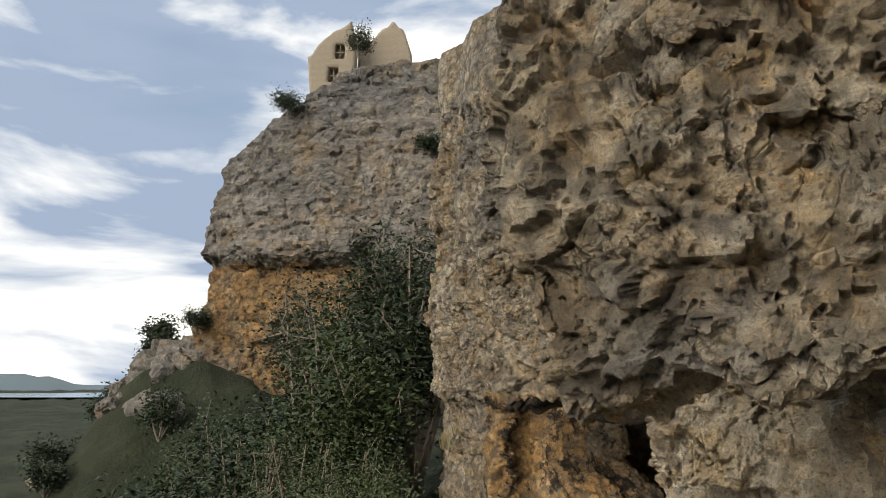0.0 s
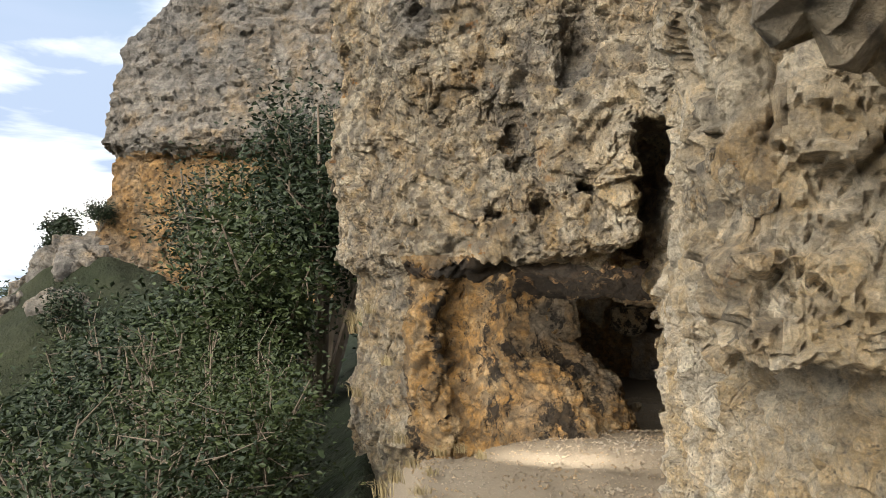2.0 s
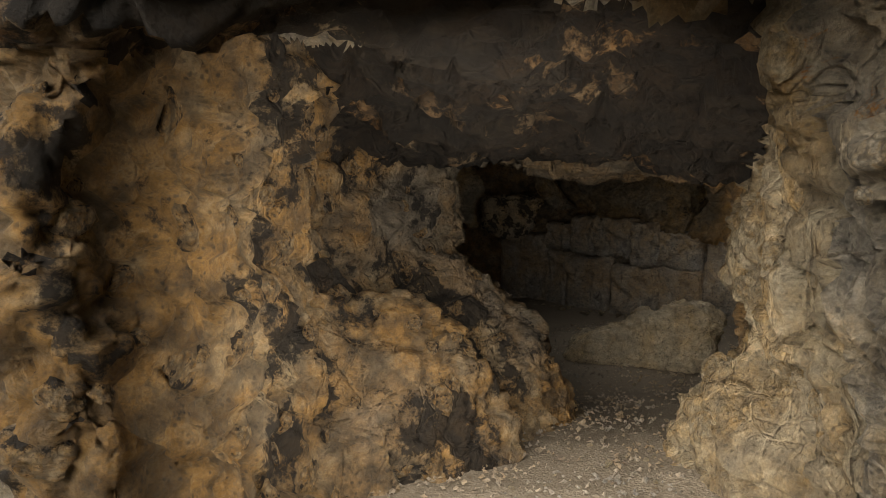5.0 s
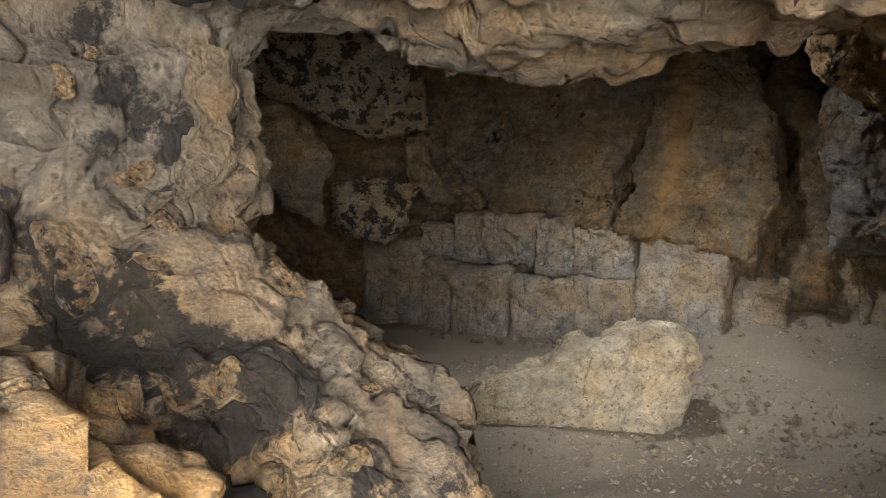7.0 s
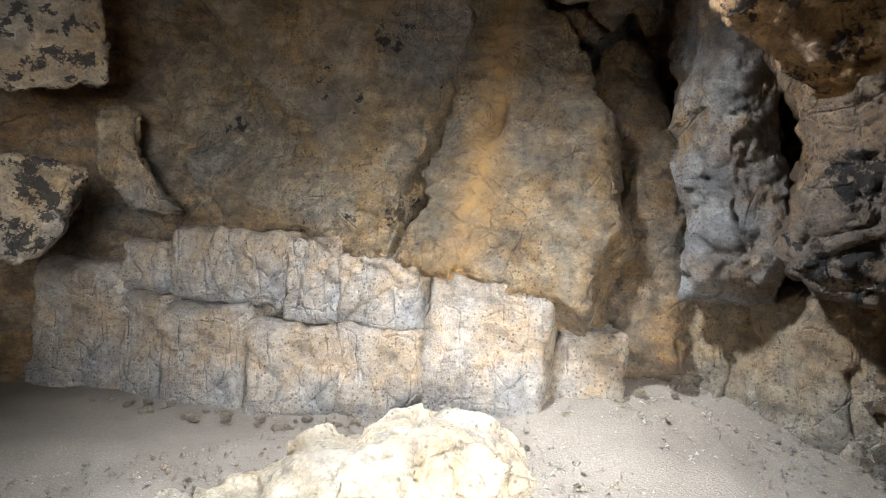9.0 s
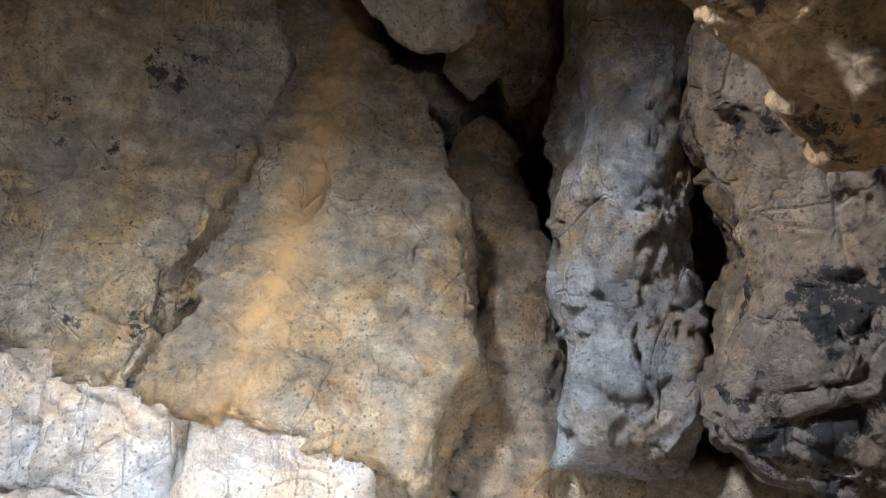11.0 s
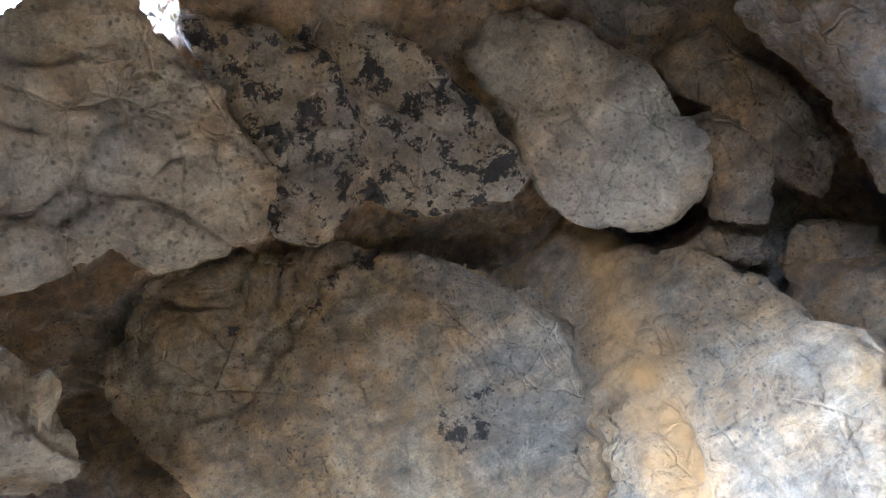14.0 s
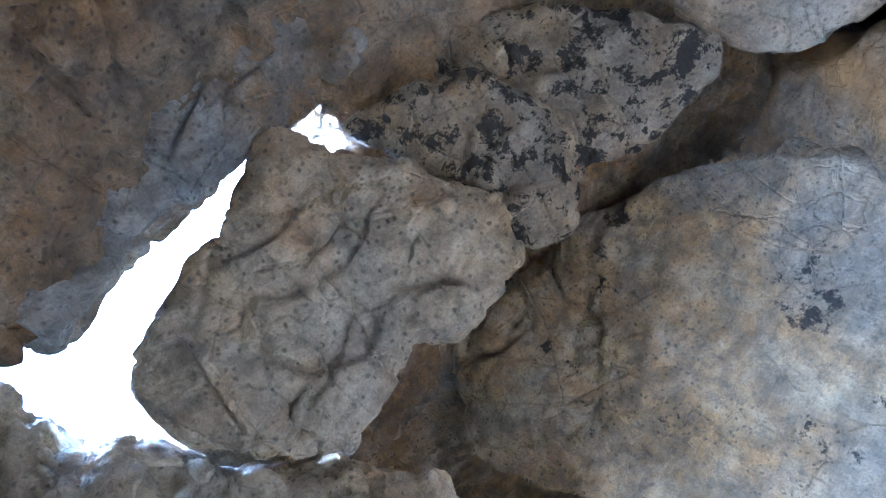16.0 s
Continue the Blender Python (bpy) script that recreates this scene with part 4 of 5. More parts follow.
rock_plates("chockstone", [(turned_to((1.45, 6.2, 1.25), ENTRY), [(-0.52, 0.40), (-0.35, 0.48), (-0.19, 0.44), (0.09, 0.26), (0.38, -0.01), (0.31, -0.31), (0.27, -0.65), (-0.06, -0.47), (-0.40, -0.25), (-0.59, -0.13), (-0.49, 0.15)], 0.7, 0.09, 0.06)], 89, BROWN, "tilted brown boulder wedged under the roof", "boulder", rough=0.5, step=0.035, wander=0.05)
rock_plates("roof_slab", [(turned_to((2.3, 6.7, 1.75), ENTRY), [(-1.5, 0.2), (-1.12, 0.13), (-0.57, 0.0), (-0.28, -0.16), (0.19, -0.25), (0.64, -0.21), (0.60, 0.37), (0.6, 0.9), (-1.2, 1.0)], 1.0, 0.1, 0.1)], 90, SPOTTED, "ochre roof slab with black flakes above wedged boulders", rough=0.6)
rock_plates("wedged_stone", [(turned_to((3.4, 8.0, 0.9), ENTRY), [(-0.06, 0.69), (0.25, 0.73), (0.28, 0.39), (0.45, 0.05), (0.69, -0.12), (0.22, -0.1), (-0.02, 0.27)], 0.6, 0.1, 0.05)], 91, BROWN, "small brown stone wedged beside the hanging rock", "rock", rough=0.5, step=0.04, wander=0.05)

# ---- rocks jammed under the roof ----
rock_plates("hanging_boulder", [(turned_to((5.75, 5.18, 3.05), UP_EYE), [(-0.32, 0.60), (-0.11, 0.72), (0.08, 0.57), (0.27, 0.25), (0.38, 0.07), (0.33, -0.24), (0.38, -0.50), (0.27, -0.66), (0.08, -0.68), (-0.12, -0.58), (-0.34, -0.26), (-0.38, -0.04), (-0.30, 0.19), (-0.33, 0.44)], 0.8, 0.10, 0.07)], 92, TAN, "smooth tan boulder jammed under the cave roof", "boulder", rough=0.4, step=0.035, wander=0.05, group="jammed boulders")
for k, (centre, outline, label) in enumerate([
        ((6.55, 5.4, 2.85), [(0.0, 0.28), (0.2, 0.25), (0.32, 0.05), (0.25, -0.2), (0.07, -0.40), (-0.17, -0.26)], "brown boulder jammed beside a larger tan one"),
        ((7.0, 5.6, 2.4), [(-0.14, 0.0), (0.08, 0.08), (0.40, -0.13), (0.28, -0.24), (0.05, -0.21)], "low brown stone jammed in the roof cleft"),
        ((6.9, 6.0, 2.55), [(-0.28, 0.32), (0.12, 0.30), (0.38, 0.08), (0.22, -0.08), (0.01, 0.02)], "flat brown stone jammed under the boulders"),
        ((7.3, 5.5, 2.1), [(-0.23, 0.11), (0.03, 0.12), (0.22, -0.10), (0.03, -0.15), (-0.15, -0.05)], "small dark stone at the foot of the cleft"),
        ((6.7, 4.9, 3.1), [(-0.38, 0.42), (-0.04, 0.3), (0.0, -0.16), (-0.02, -0.56), (-0.21, -0.77), (-0.30, -0.46), (-0.25, -0.09), (-0.42, 0.16)], "tall brown stone squeezed against the pillar")]):
    rock_plates("hanging_boulder", [(turned_to(centre, UP_EYE), outline, 0.5, 0.07, 0.05)], 93 + k, CAVE, label, "boulder", rough=0.45, step=0.035, wander=0.04, group="jammed boulders")
rock_plates("spotted_slab", [(turned_to((4.45, 5.35, 3.2), UP_EYE), [(-0.27, 0.68), (-0.03, 0.60), (0.23, 0.34), (0.25, 0.11), (0.26, -0.04), (0.22, -0.17), (0.07, -0.29), (-0.06, -0.39), (-0.22, -0.30), (-0.28, -0.17), (-0.16, -0.02), (-0.24, 0.25), (-0.27, 0.47)], 0.5, 0.05, 0.04)], 101, SPOTTED, "pale rock slab with black soot flakes in the roof", rough=0.4, step=0.03, wander=0.03, group="spotted roof slabs")
rock_plates("spotted_slab", [(turned_to((4.75, 5.4, 3.25), UP_EYE), [(-0.26, 0.80), (0.09, 0.66), (0.35, 0.37), (0.51, 0.13), (0.59, -0.14), (0.64, -0.42), (0.47, -0.50), (0.11, -0.47), (-0.12, -0.26), (-0.28, -0.18), (-0.16, 0.22)], 0.6, 0.05, 0.05)], 102, SPOTTED, "layered rock slab with black soot flakes in the roof", rough=0.4, step=0.03, wander=0.03, strata=0.012, group="spotted roof slabs")
rock_plates("roof_rock", [(turned_to((3.45, 5.35, 2.95), UP_EYE), [(-0.68, 0.50), (-0.26, 0.74), (0.36, 0.90), (0.50, 0.68), (0.74, 0.34), (0.87, 0.12), (0.78, -0.13), (0.38, -0.22), (0.20, -0.09), (-0.07, -0.22), (-0.22, -0.27), (-0.50, -0.03), (-0.67, 0.22)], 0.5, 0.07, 0.06)], 103, TAN, "tan pitted rock beside the bright roof cleft", rough=0.5, step=0.03, wander=0.04)
rock_plates("roof_rock", [(turned_to((3.2, 5.0, 3.35), UP_EYE), [(-0.52, 0.16), (-0.23, 0.26), (-0.13, 0.31), (0.28, 0.34), (0.59, 0.37), (0.76, 0.40), (1.13, 0.49), (1.35, 0.50), (1.64, 0.57), (2.0, 1.06), (0.95, 1.8), (-0.2, 1.8), (-0.8, 0.9)], 0.6, 0.06, 0.05)], 104, WHITENED, "pale scaly roof rock above the bright cleft", rough=0.7, step=0.035, wander=0.04)
rock_plates("roof_rock", [(turned_to((2.6, 5.7, 2.5), UP_EYE), [(-0.8, 1.6), (-0.4, 1.5), (-0.26, 1.14), (0.0, 1.04), (0.08, 0.86), (0.26, 0.62), (0.59, 0.45), (0.87, 0.25), (0.95, -0.1), (0.1, -0.1), (-0.7, 0.5)], 0.8, 0.1, 0.1)], 105, TAN, "tan cracked rock below the bright roof cleft", rough=0.6, step=0.04)


# ---- ruined castle on the far cliff ----
def masonry():
    k = Nodes("ruin_masonry")
    b = k.add("ShaderNodeTexBrick", Vector=k.stretched((1, 1, 1), (radians(90), 0, 0)), Scale=1.6)
    b.inputs["Color1"].default_value, b.inputs["Color2"].default_value = (0.34, 0.28, 0.20, 1), (0.27, 0.23, 0.17, 1)
    b.inputs["Mortar"].default_value = (0.16, 0.14, 0.11, 1)
    color = k.mix(k.noise(0.6, 5, 0.6), b.outputs["Color"], (0.26, 0.22, 0.17))
    return k.finish(color, 0.95, k.bump(k.noise(4.0, 6, 0.7), 0.8, 0.2))


def castle_field(x, y, z):
    p = np.stack([x.ravel(), y.ravel(), z.ravel()], 1)
    n = 0.25 * smooth_noise(p, 0.9, 61).reshape(x.shape)
    top = np.interp(x, [-23.6, -22.6, -20, -18.6, -18.3, -17.7], [40.6, 42.6, 44.6, 45.6, 44.4, 43.4])
    tower = np.maximum(np.maximum(-23.4 - x + 0.1 * (z - 35) * -1, x + 17.9), np.maximum(np.maximum(79.0 - y, y - 81.2), z - top - n))
    top2 = np.interp(x, [-18.2, -16.5, -15, -13.6, -12.2, -11.4, -10.9], [43.2, 43.8, 45.6, 46.6, 45.8, 43.4, 42.0])
    wall = np.maximum(np.maximum(-18.0 - x, x + 11.0), np.maximum(np.maximum(81.5 - y, y - 83.2), z - top2 - n))
    v = np.minimum(tower, wall)
    for cx, cz in ((-19.9, 41.4), (-20.6, 38.3)):
        v = cut(v, np.maximum(np.maximum(np.abs(x - cx) - 0.62, np.abs(z - cz) - 0.95), np.abs(y - 79) - 1.6), 0.05)
    return np.maximum(v, 31.0 - z)


def build_castle():
    v, f = net(castle_field, (-24.5, 77.5, 30), (-10, 84.5, 48), 0.28)
    base = tagged(new("castle_ruin"), "ruined stone castle tower and broken wall on the clifftop", "ruin")
    mat = masonry()
    low = v[f].mean(1)[:, 0] < -17.95
    for name, mask in (("tower", low), ("broken_wall", ~low)):
        used, inv = np.unique(f[mask], return_inverse=True)
        solid(name, v[used], inv.reshape(-1, 4), mat, parent=base)
    for cx, cz in ((-19.9, 41.4), (-20.6, 38.3)):
        bar = bmesh.new()
        for sx, sz in ((0.08, 1.9), (1.3, 0.08)):
            bmesh.ops.create_cube(bar, size=1.0, matrix=Matrix.Translation((cx, 79.5, cz)) @ Matrix.Diagonal((sx, 0.15, sz, 1)))
        part("window_cross", bar, mat, base, "stone window cross")
    eye = Vector((-2.82, -12.6, 2.36))
    base.matrix_world = Matrix.Translation(eye) @ Matrix.Scale(1.065, 4) @ Matrix.Translation(-eye)


build_castle()


# ---- plants ----
def leaf_mat(name, dark, light):
    k = Nodes(name)
    r = k.add("ShaderNodeNewGeometry").outputs["Random Per Island"]
    color = k.mix(r, dark, light)
    color = k.mix(k.ramp(k.noise(0.8, 3, 0.5), (0.35, 0.0), (0.65, 0.5)), color, tuple(c * 0.5 for c in dark))
    k.put(k.bsdf, "Subsurface Weight", 0.0)
    return k.finish(color, 0.6, None, 0.3)


LEAF = leaf_mat("green_leaves", (0.014, 0.027, 0.007), (0.045, 0.062, 0.016))
LEAF_DARK = leaf_mat("dark_evergreen_leaves", (0.010, 0.020, 0.008), (0.024, 0.038, 0.013))
DRY = leaf_mat("dry_grass", (0.26, 0.20, 0.10), (0.42, 0.35, 0.20))


def bark():
    k = Nodes("grey_bark")
    return k.finish(k.mix(k.noise(9, 5, 0.7, k.stretched((1, 1, 0.2))), (0.09, 0.07, 0.05), (0.24, 0.20, 0.16)), 0.95, k.bump(k.noise(30, 5, 0.7), 0.8, 0.02))


BARK = bark()


def limb(bm, a, b, ra, rb, sides=6):
    a, b = Vector(a), Vector(b)
    turn = (b - a).to_track_quat("Z", "Y").to_matrix()
    rings = []
    for c, r in ((a, ra), (b, rb)):
        rings.append([bm.verts.new(c + turn @ Vector((r * math.cos(k * math.tau / sides), r * math.sin(k * math.tau / sides), 0))) for k in range(sides)])
    for k in range(sides):
        bm.faces.new((rings[0][k], rings[0][(k + 1) % sides], rings[1][(k + 1) % sides], rings[1][k]))


def leaves_mesh(points, size, rng, name, material):
    """Folded pointed leaves at the given points, joined in one mesh."""
    n = len(points)
    ax = rng.normal(size=(n, 3))
    ax[:, 2] = ax[:, 2] * 0.5 + 0.15
    ax /= np.linalg.norm(ax, axis=1)[:, None]
    side = np.cross(ax, rng.normal(size=(n, 3)))
    side /= np.linalg.norm(side, axis=1)[:, None]
    up = np.cross(side, ax)
    s = (size * rng.uniform(0.6, 1.25, n))[:, None]
    a, d = points, points + ax * s
    b = points + ax * s * 0.5 + side * s * 0.24 + up * s * 0.08
    c = points + ax * s * 0.5 - side * s * 0.24 + up * s * 0.08
    v = np.stack([a, b, d, c], 1).reshape(-1, 3)
    i = np.arange(n)[:, None] * 4
    f = np.concatenate([i + [0, 1, 2], i + [0, 2, 3]])
    return solid(name, v, f, material)


def plant(name, place, height, spread, count, leaf, seed, material, label, category, bare=0.25, group=""):
    """A shrub or small tree: forked tapered limbs, and leaves in clumps round the twigs."""
    rng = np.random.default_rng(seed)
    base = tagged(new(name), label, category, group)
    bm = bmesh.new()
    tips = []
    stems = 3 + seed % 3
    for k in range(stems):
        a = k * math.tau / stems + rng.uniform(-0.4, 0.4)
        foot = Vector((0.06 * math.cos(a), 0.06 * math.sin(a), -0.3))
        mid = Vector((spread * 0.22 * math.cos(a), spread * 0.22 * math.sin(a), height * rng.uniform(0.3, 0.5)))
        limb(bm, foot, mid, 0.022 * height, 0.014 * height)
        for j in range(6):
            b = a + rng.uniform(-1.2, 1.2)
            tip = Vector((spread * rng.uniform(0.1, 0.5) * math.cos(b), spread * rng.uniform(0.1, 0.5) * math.sin(b), height * rng.uniform(0.45, 0.98)))
            limb(bm, mid, tip, 0.011 * height, 0.003 * height, 5)
            tips.append((mid, tip))
            for q in range(3):
                w = mid.lerp(tip, rng.uniform(0.4, 0.95))
                e = w + Vector(rng.normal(size=3)) * spread * 0.12
                limb(bm, w, e, 0.004 * height, 0.0015 * height, 4)
                tips.append((w, e))
    part("trunk", bm, BARK, base)
    pick = rng.integers(0, len(tips), count)
    seg = np.array([[list(a), list(b)] for a, b in tips])[pick]
    u = rng.uniform(bare - 0.35, 1.15, count)[:, None]
    pts = seg[:, 0] * (1 - u) + seg[:, 1] * u + rng.normal(size=(count, 3)) * spread * 0.095
    crown = leaves_mesh(pts, leaf, rng, "crown", material)
    crown.parent = base
    base.matrix_world = pose(*place, 0, 0, seed * 47.0)
    return base


def ground_at(x, y):
    return float(land_height(np.array([[x]], float), np.array([[y]], float))[0, 0])


SHRUBS = [(-4.6, -3.6, 2.0, 2.2), (-5.4, -2.2, 2.6, 2.6), (-4.5, -0.8, 2.2, 2.2), (-6.4, -0.4, 3.0, 2.8), (-4.7, 1.4, 2.6, 2.4), (-5.6, 3.0, 3.4, 2.8), (-7.6, 1.8, 3.2, 3.0), (-6.6, 5.0, 3.8, 3.2), (-8.8, 4.6, 3.6, 3.2), (-4.4, -5.4, 1.5, 1.8), (-5.8, -4.6, 1.9, 2.2)]
for k, (x, y, h, w) in enumerate(SHRUBS):
    plant("shrub", (x, y, ground_at(x, y)), h, w, 5200 if k < 5 else 4200, 0.085, 5 + k, LEAF if k % 3 else LEAF_DARK, "leafy green shrub on the steep bank below the path", "shrub", group="bank shrubs")
TREES = [(-6.0, 8.5, 6.0, 4.0), (-4.6, 11.0, 8.5, 4.5), (-8.5, 10.0, 5.5, 4.2), (-11.0, 9.0, 5.0, 4.2), (-7.0, 14.5, 9.0, 5.0), (-10.5, 14.0, 6.5, 5.0), (-14.0, 13.5, 5.5, 4.6), (-4.9, 16.0, 11.0, 5.0), (-13.0, 19.0, 7.5, 5.5), (-17.5, 18.5, 6.5, 5.2), (-9.0, 21.0, 11.0, 6.0)]
for k, (x, y, h, w) in enumerate(TREES):
    z = ground_at(x, y)
    plant("tree", (x, y, z), h, w, 8500, 0.2, 30 + k, LEAF_DARK if k % 4 else LEAF, "dark evergreen tree among rocks below the cliff", "tree", group="bank trees")
for k, (x, y, z, h, w) in enumerate([(-26.4, 80.5, 33.6, 2.6, 4.2), (-17.6, 80.6, 41.0, 4.2, 4.0), (-8.0, 76.0, 27.6, 1.8, 3.0), (-37.2, 83, 5.5, 3.5, 3.6)]):
    plant("shrub", (x, y, z), h, w, 2500, 0.28, 50 + k, LEAF_DARK, "dark shrub rooted on the far cliff", "shrub", group="cliff shrubs")


def tuft(place, height, count, seed, lean=(0, 0), label="dry grass tuft hanging from a rock ledge"):
    """Arching grass blades."""
    rng = np.random.default_rng(seed)
    bm = bmesh.new()
    for _ in range(count):
        a, h = rng.uniform(0, math.tau), height * rng.uniform(0.5, 1.1)
        out = Vector((math.cos(a), math.sin(a), 0)) * rng.uniform(0.1, 0.6) * h + Vector((*lean, 0)) * h
        root = Vector((rng.normal() * 0.04, rng.normal() * 0.04, 0))
        across = Vector((-math.sin(a), math.cos(a), 0)) * 0.0035
        last = None
        for t in (0.0, 0.35, 0.7, 1.0):
            c = root + out * t * t + Vector((0, 0, h * (t - 0.55 * t * t)))
            w = across * (1 - t * 0.9)
            pair = [bm.verts.new(c - w), bm.verts.new(c + w)]
            if last:
                bm.faces.new((last[0], last[1], pair[1], pair[0]))
            last = pair
    mesh = bpy.data.meshes.new("grass_tuft")
    bm.to_mesh(mesh)
    bm.free()
    mesh.materials.append(DRY)
    ob = new("grass_tuft", mesh)
    ob.matrix_world = pose(*place)
    return tagged(ob, label, "grass", "dry tufts")


for k, (x, y, z, h) in enumerate([(-3.15, 0.2, 1.15, 0.45), (-3.2, 0.5, 1.0, 0.6), (-3.0, -0.1, 1.3, 0.4), (-2.75, -0.7, 0.75, 0.3), (-2.2, -1.45, -0.1, 0.25), (-1.95, -1.2, -0.12, 0.22), (-1.75, -1.35, -0.15, 0.2), (-3.1, -0.2, 0.3, 0.35), (-2.6, -1.3, 0.0, 0.3), (-2.5, -1.9, -0.1, 0.28), (-2.65, -2.5, -0.08, 0.3), (-2.75, -3.2, 0.0, 0.32), (-2.3, -2.0, -0.15, 0.2), (-2.85, -4.0, 0.0, 0.3), (-1.0, -3.3, -0.05, 0.15), (-2.45, -2.8, -0.1, 0.2)]):
    tuft((x, y, z), h, 60, 70 + k, (-0.3, -0.2))


for k, (x, y, s) in enumerate([(-39, 86, 13), (-43, 88, 10), (-47, 90, 9), (-42, 80, 8), (-50, 92, 7), (-46, 82, 7), (-54, 88, 6), (-38, 77, 9), (-52, 80, 6), (-58, 86, 5)]):
    stone("rock_outcrop", (x, y, ground_at(x, y) - 0.22 * s), (s * 0.9, s * 0.7, s * 0.8), (k * 7 % 20, -k * 5 % 17, k * 53), 120 + k, FAR_CLIFF, "grey limestone crag on the wooded ridge", "rock", 5, rough=2.2, group="ridge crags", facets=26)
for k in range(26):
    r = random.Random(500 + k)
    x, y = r.uniform(-66, -36), r.uniform(70, 110)
    plant("tree", (x, y, ground_at(x, y)), r.uniform(3, 5.5), r.uniform(3.5, 6), 1500, 0.5, 60 + k, LEAF_DARK, "dark evergreen tree on the far ridge", "tree", group="ridge trees")


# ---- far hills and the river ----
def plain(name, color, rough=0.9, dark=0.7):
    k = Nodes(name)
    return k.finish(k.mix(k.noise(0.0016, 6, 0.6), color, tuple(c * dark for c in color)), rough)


def build_hills():
    # Distance haze is put into the base colours: the far range bluer and paler.
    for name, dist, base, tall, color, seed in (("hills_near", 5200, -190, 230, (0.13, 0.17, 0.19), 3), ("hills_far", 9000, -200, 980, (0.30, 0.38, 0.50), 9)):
        a = np.radians(np.linspace(70, 215, 200))
        p = np.stack([a * 6, 0 * a, 0 * a], 1)
        h = base + tall * np.clip(0.62 + 0.5 * fractal(p, 1.1, 5, seed), 0.12, 2)
        v = np.concatenate([np.stack([np.cos(a) * dist * k, np.sin(a) * dist * k, z], 1) for k, z in ((0.9, 0 * h - 230), (1.0, h), (1.15, 0 * h - 230))])
        n = len(a)
        i = np.arange(n - 1)
        q = np.concatenate([np.stack([i + r * n, i + 1 + r * n, i + 1 + (r + 1) * n, i + (r + 1) * n], 1) for r in (0, 1)])
        tagged(solid(name, v, q, plain(name + "_painted_haze", color), True), "hills beyond the valley with blue haze in their colour", "hills", kind="structure")


build_hills()


def build_river():
    k = Nodes("river_water")
    mat = k.finish((0.25, 0.30, 0.33, 1), 0.12, k.bump(k.noise(0.05, 3, 0.5), 0.1, 0.3), 0.5)
    t = np.linspace(-1, 1, 40)
    x, y = -2300 + 900 * t + 260 * np.sin(t * 4), 3300 + 1500 * t
    w = 170 + 60 * np.sin(t * 5)
    v = np.concatenate([np.stack([x - w, y + w * 0.5, 0 * x - 176], 1), np.stack([x + w, y - w * 0.5, 0 * x - 176], 1)])
    i = np.arange(39)
    tagged(solid("water", v, np.stack([i, i + 40, i + 41, i + 1], 1), mat, True), "pale river winding along the valley floor", "river", kind="structure")


build_river()

# ---- loose stones ----
STONE_MESHES = []
for k in range(6):
    bm = boulder_mesh((1.0, 0.8, 0.6), 200 + k, 0, 2, 0.8, 9)
    me = bpy.data.meshes.new("loose_stone")
    bm.to_mesh(me)
    bm.free()
    me.materials.append(BOULDER if k % 2 else BLOCKS)
    STONE_MESHES.append(me)


def scatter(name, count, places, low, high, seed, label, group):
    rng = random.Random(seed)
    for _ in range(count):
        x, y = places(rng)
        s = low + (high - low) * rng.random() ** 2
        ob = new(name, rng.choice(STONE_MESHES))
        z = float(floor_height(np.array(x), np.array(y)))
        ob.matrix_world = pose(x, y, z + 0.16 * s, rng.uniform(-20, 20), rng.uniform(-20, 20), rng.uniform(0, 360)) @ Matrix.Scale(s, 4)
        tagged(ob, label, "stone", group)


def along_ledge(rng):
    t = rng.random()
    p = spot(-3.6, 6.95, 0).lerp(spot(0.6, 5.45, 0), t) - AHEAD * rng.uniform(0.0, 0.35)
    return p.x, p.y


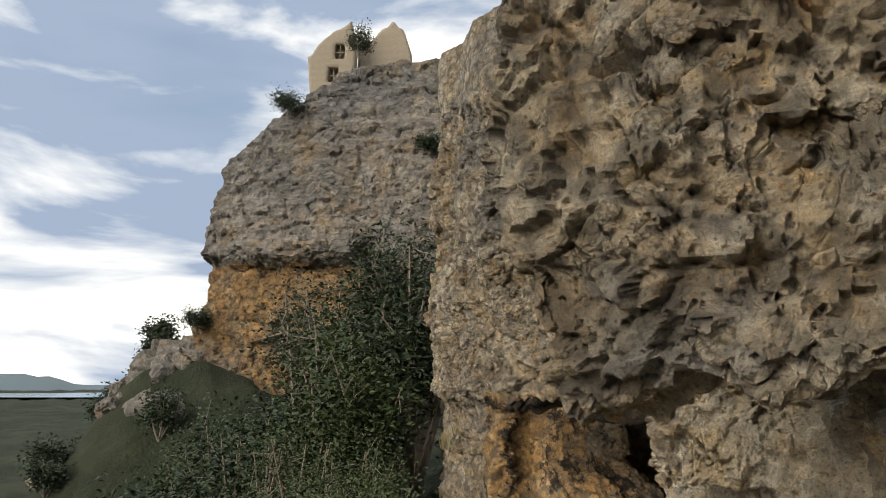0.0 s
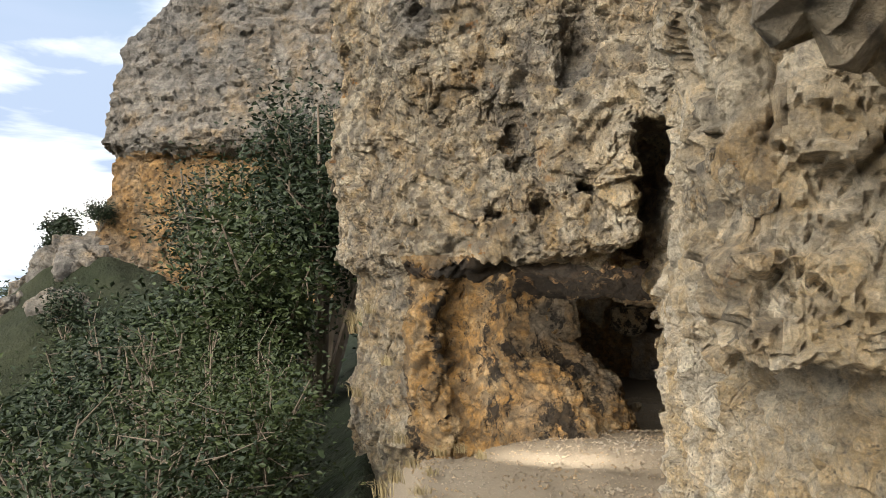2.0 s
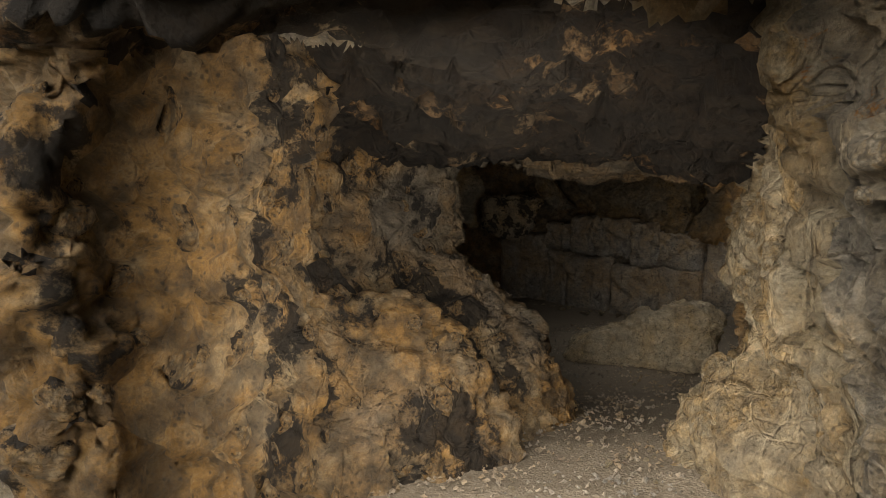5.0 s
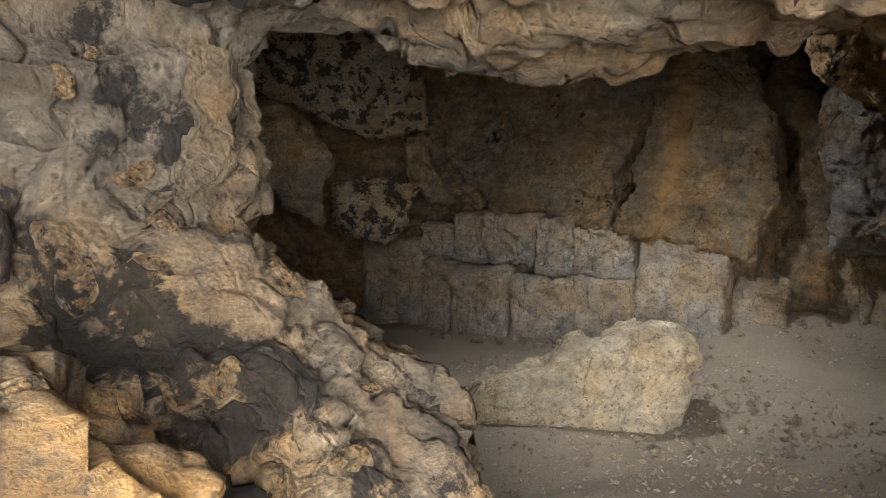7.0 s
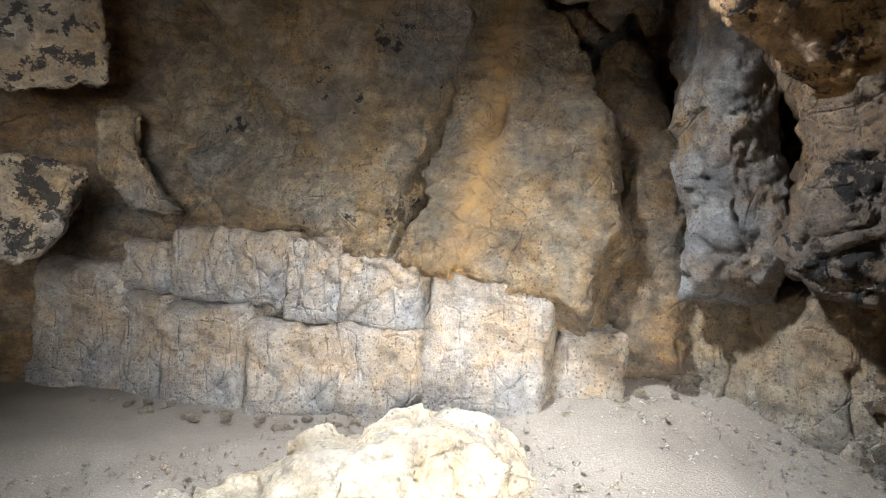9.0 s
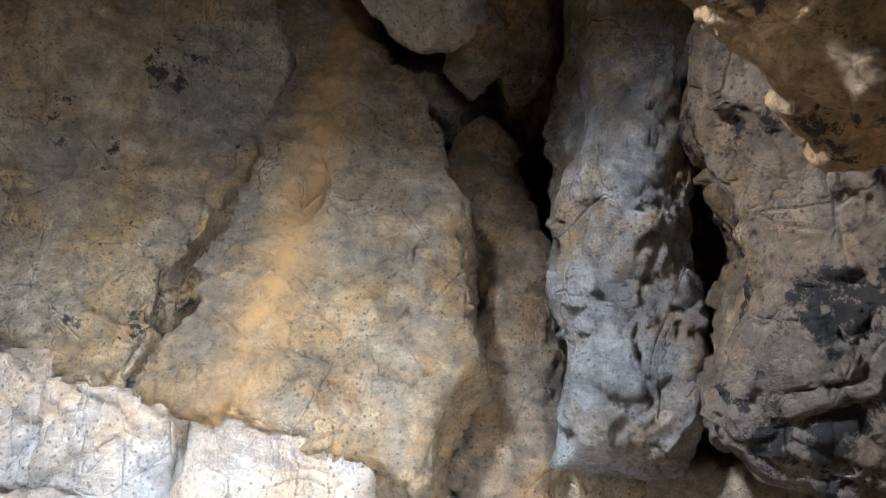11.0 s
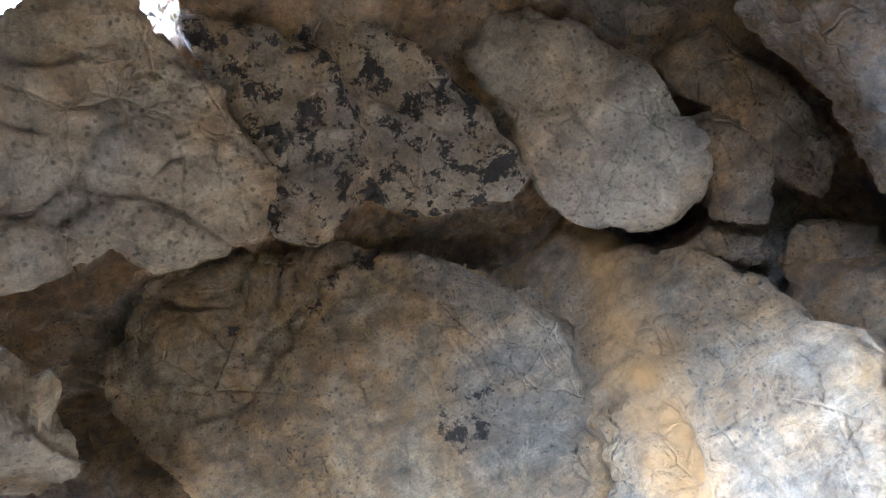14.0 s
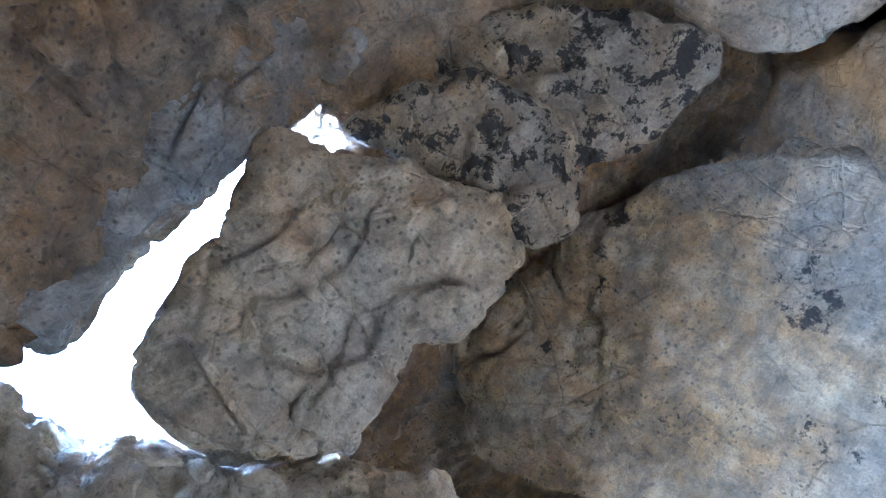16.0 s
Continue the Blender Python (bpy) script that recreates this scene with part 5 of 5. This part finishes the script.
def on_mound(rng):
    p = spot(rng.gauss(1.25, 0.3), rng.gauss(6.6, 0.5), 0)
    return p.x, p.y


def by_boulder(rng):
    return rng.gauss(4.1, 0.7), rng.gauss(3.4, 0.6)


def on_path(rng):
    t = rng.random()
    return -1.4 + 3.0 * t + rng.gauss(0, 0.3), -2.6 + 4.6 * t + rng.gauss(0, 0.3)


scatter("loose_stone", 70, along_ledge, 0.04, 0.13, 1, "small pale stone at the foot of the ledge", "ledge stones")
scatter("loose_stone", 60, on_mound, 0.04, 0.14, 2, "small pale stone on the earth mound", "mound stones")
scatter("loose_stone", 120, by_boulder, 0.03, 0.09, 3, "small pale stone on the cave floor", "floor stones")
scatter("loose_stone", 120, on_path, 0.015, 0.05, 4, "bit of pale gravel on the path", "path gravel")
stone("loose_stone", (2.05, 5.15, -0.80), (0.3, 0.22, 0.2), (0, 0, 20), 33, BOULDER, "fist-sized white stone on the cave floor", "stone", 3)
stone("loose_stone", (7.1, 5.85, -0.22), (0.22, 0.18, 0.15), (0, 0, 50), 34, BOULDER, "white stone on the earth mound", "stone", 3)


def build_gravel():
    """Fine gravel, past counting, as one mesh of small chips."""
    rng = np.random.default_rng(8)
    n = 14000
    x = np.concatenate([rng.uniform(-2.5, 1.2, n // 2), rng.uniform(0.5, 7.5, n // 2)])
    y = np.concatenate([rng.uniform(-6.5, 2.2, n // 2), rng.uniform(1.5, 6.5, n // 2)])
    z = floor_height(x, y)
    s = rng.uniform(0.006, 0.022, n)[:, None]
    c = np.stack([x, y, z + 0.012], 1)
    d = rng.normal(size=(n, 3, 3)) * 0.35
    corners = np.array([(1, 0, 0), (-0.5, 0.9, 0), (-0.5, -0.9, 0), (0, 0, 0.9)])
    v = (c[:, None, :] + (corners[None] + np.concatenate([d, d[:, :1]], 1)) * s[:, None, :]).reshape(-1, 3)
    i = np.arange(n)[:, None] * 4
    f = np.concatenate([i + [0, 1, 3], i + [1, 2, 3], i + [2, 0, 3]])
    tagged(solid("gravel", v, f, BLOCKS), "fine pale gravel strewn over the earth floor", "gravel", kind="stuff")


build_gravel()
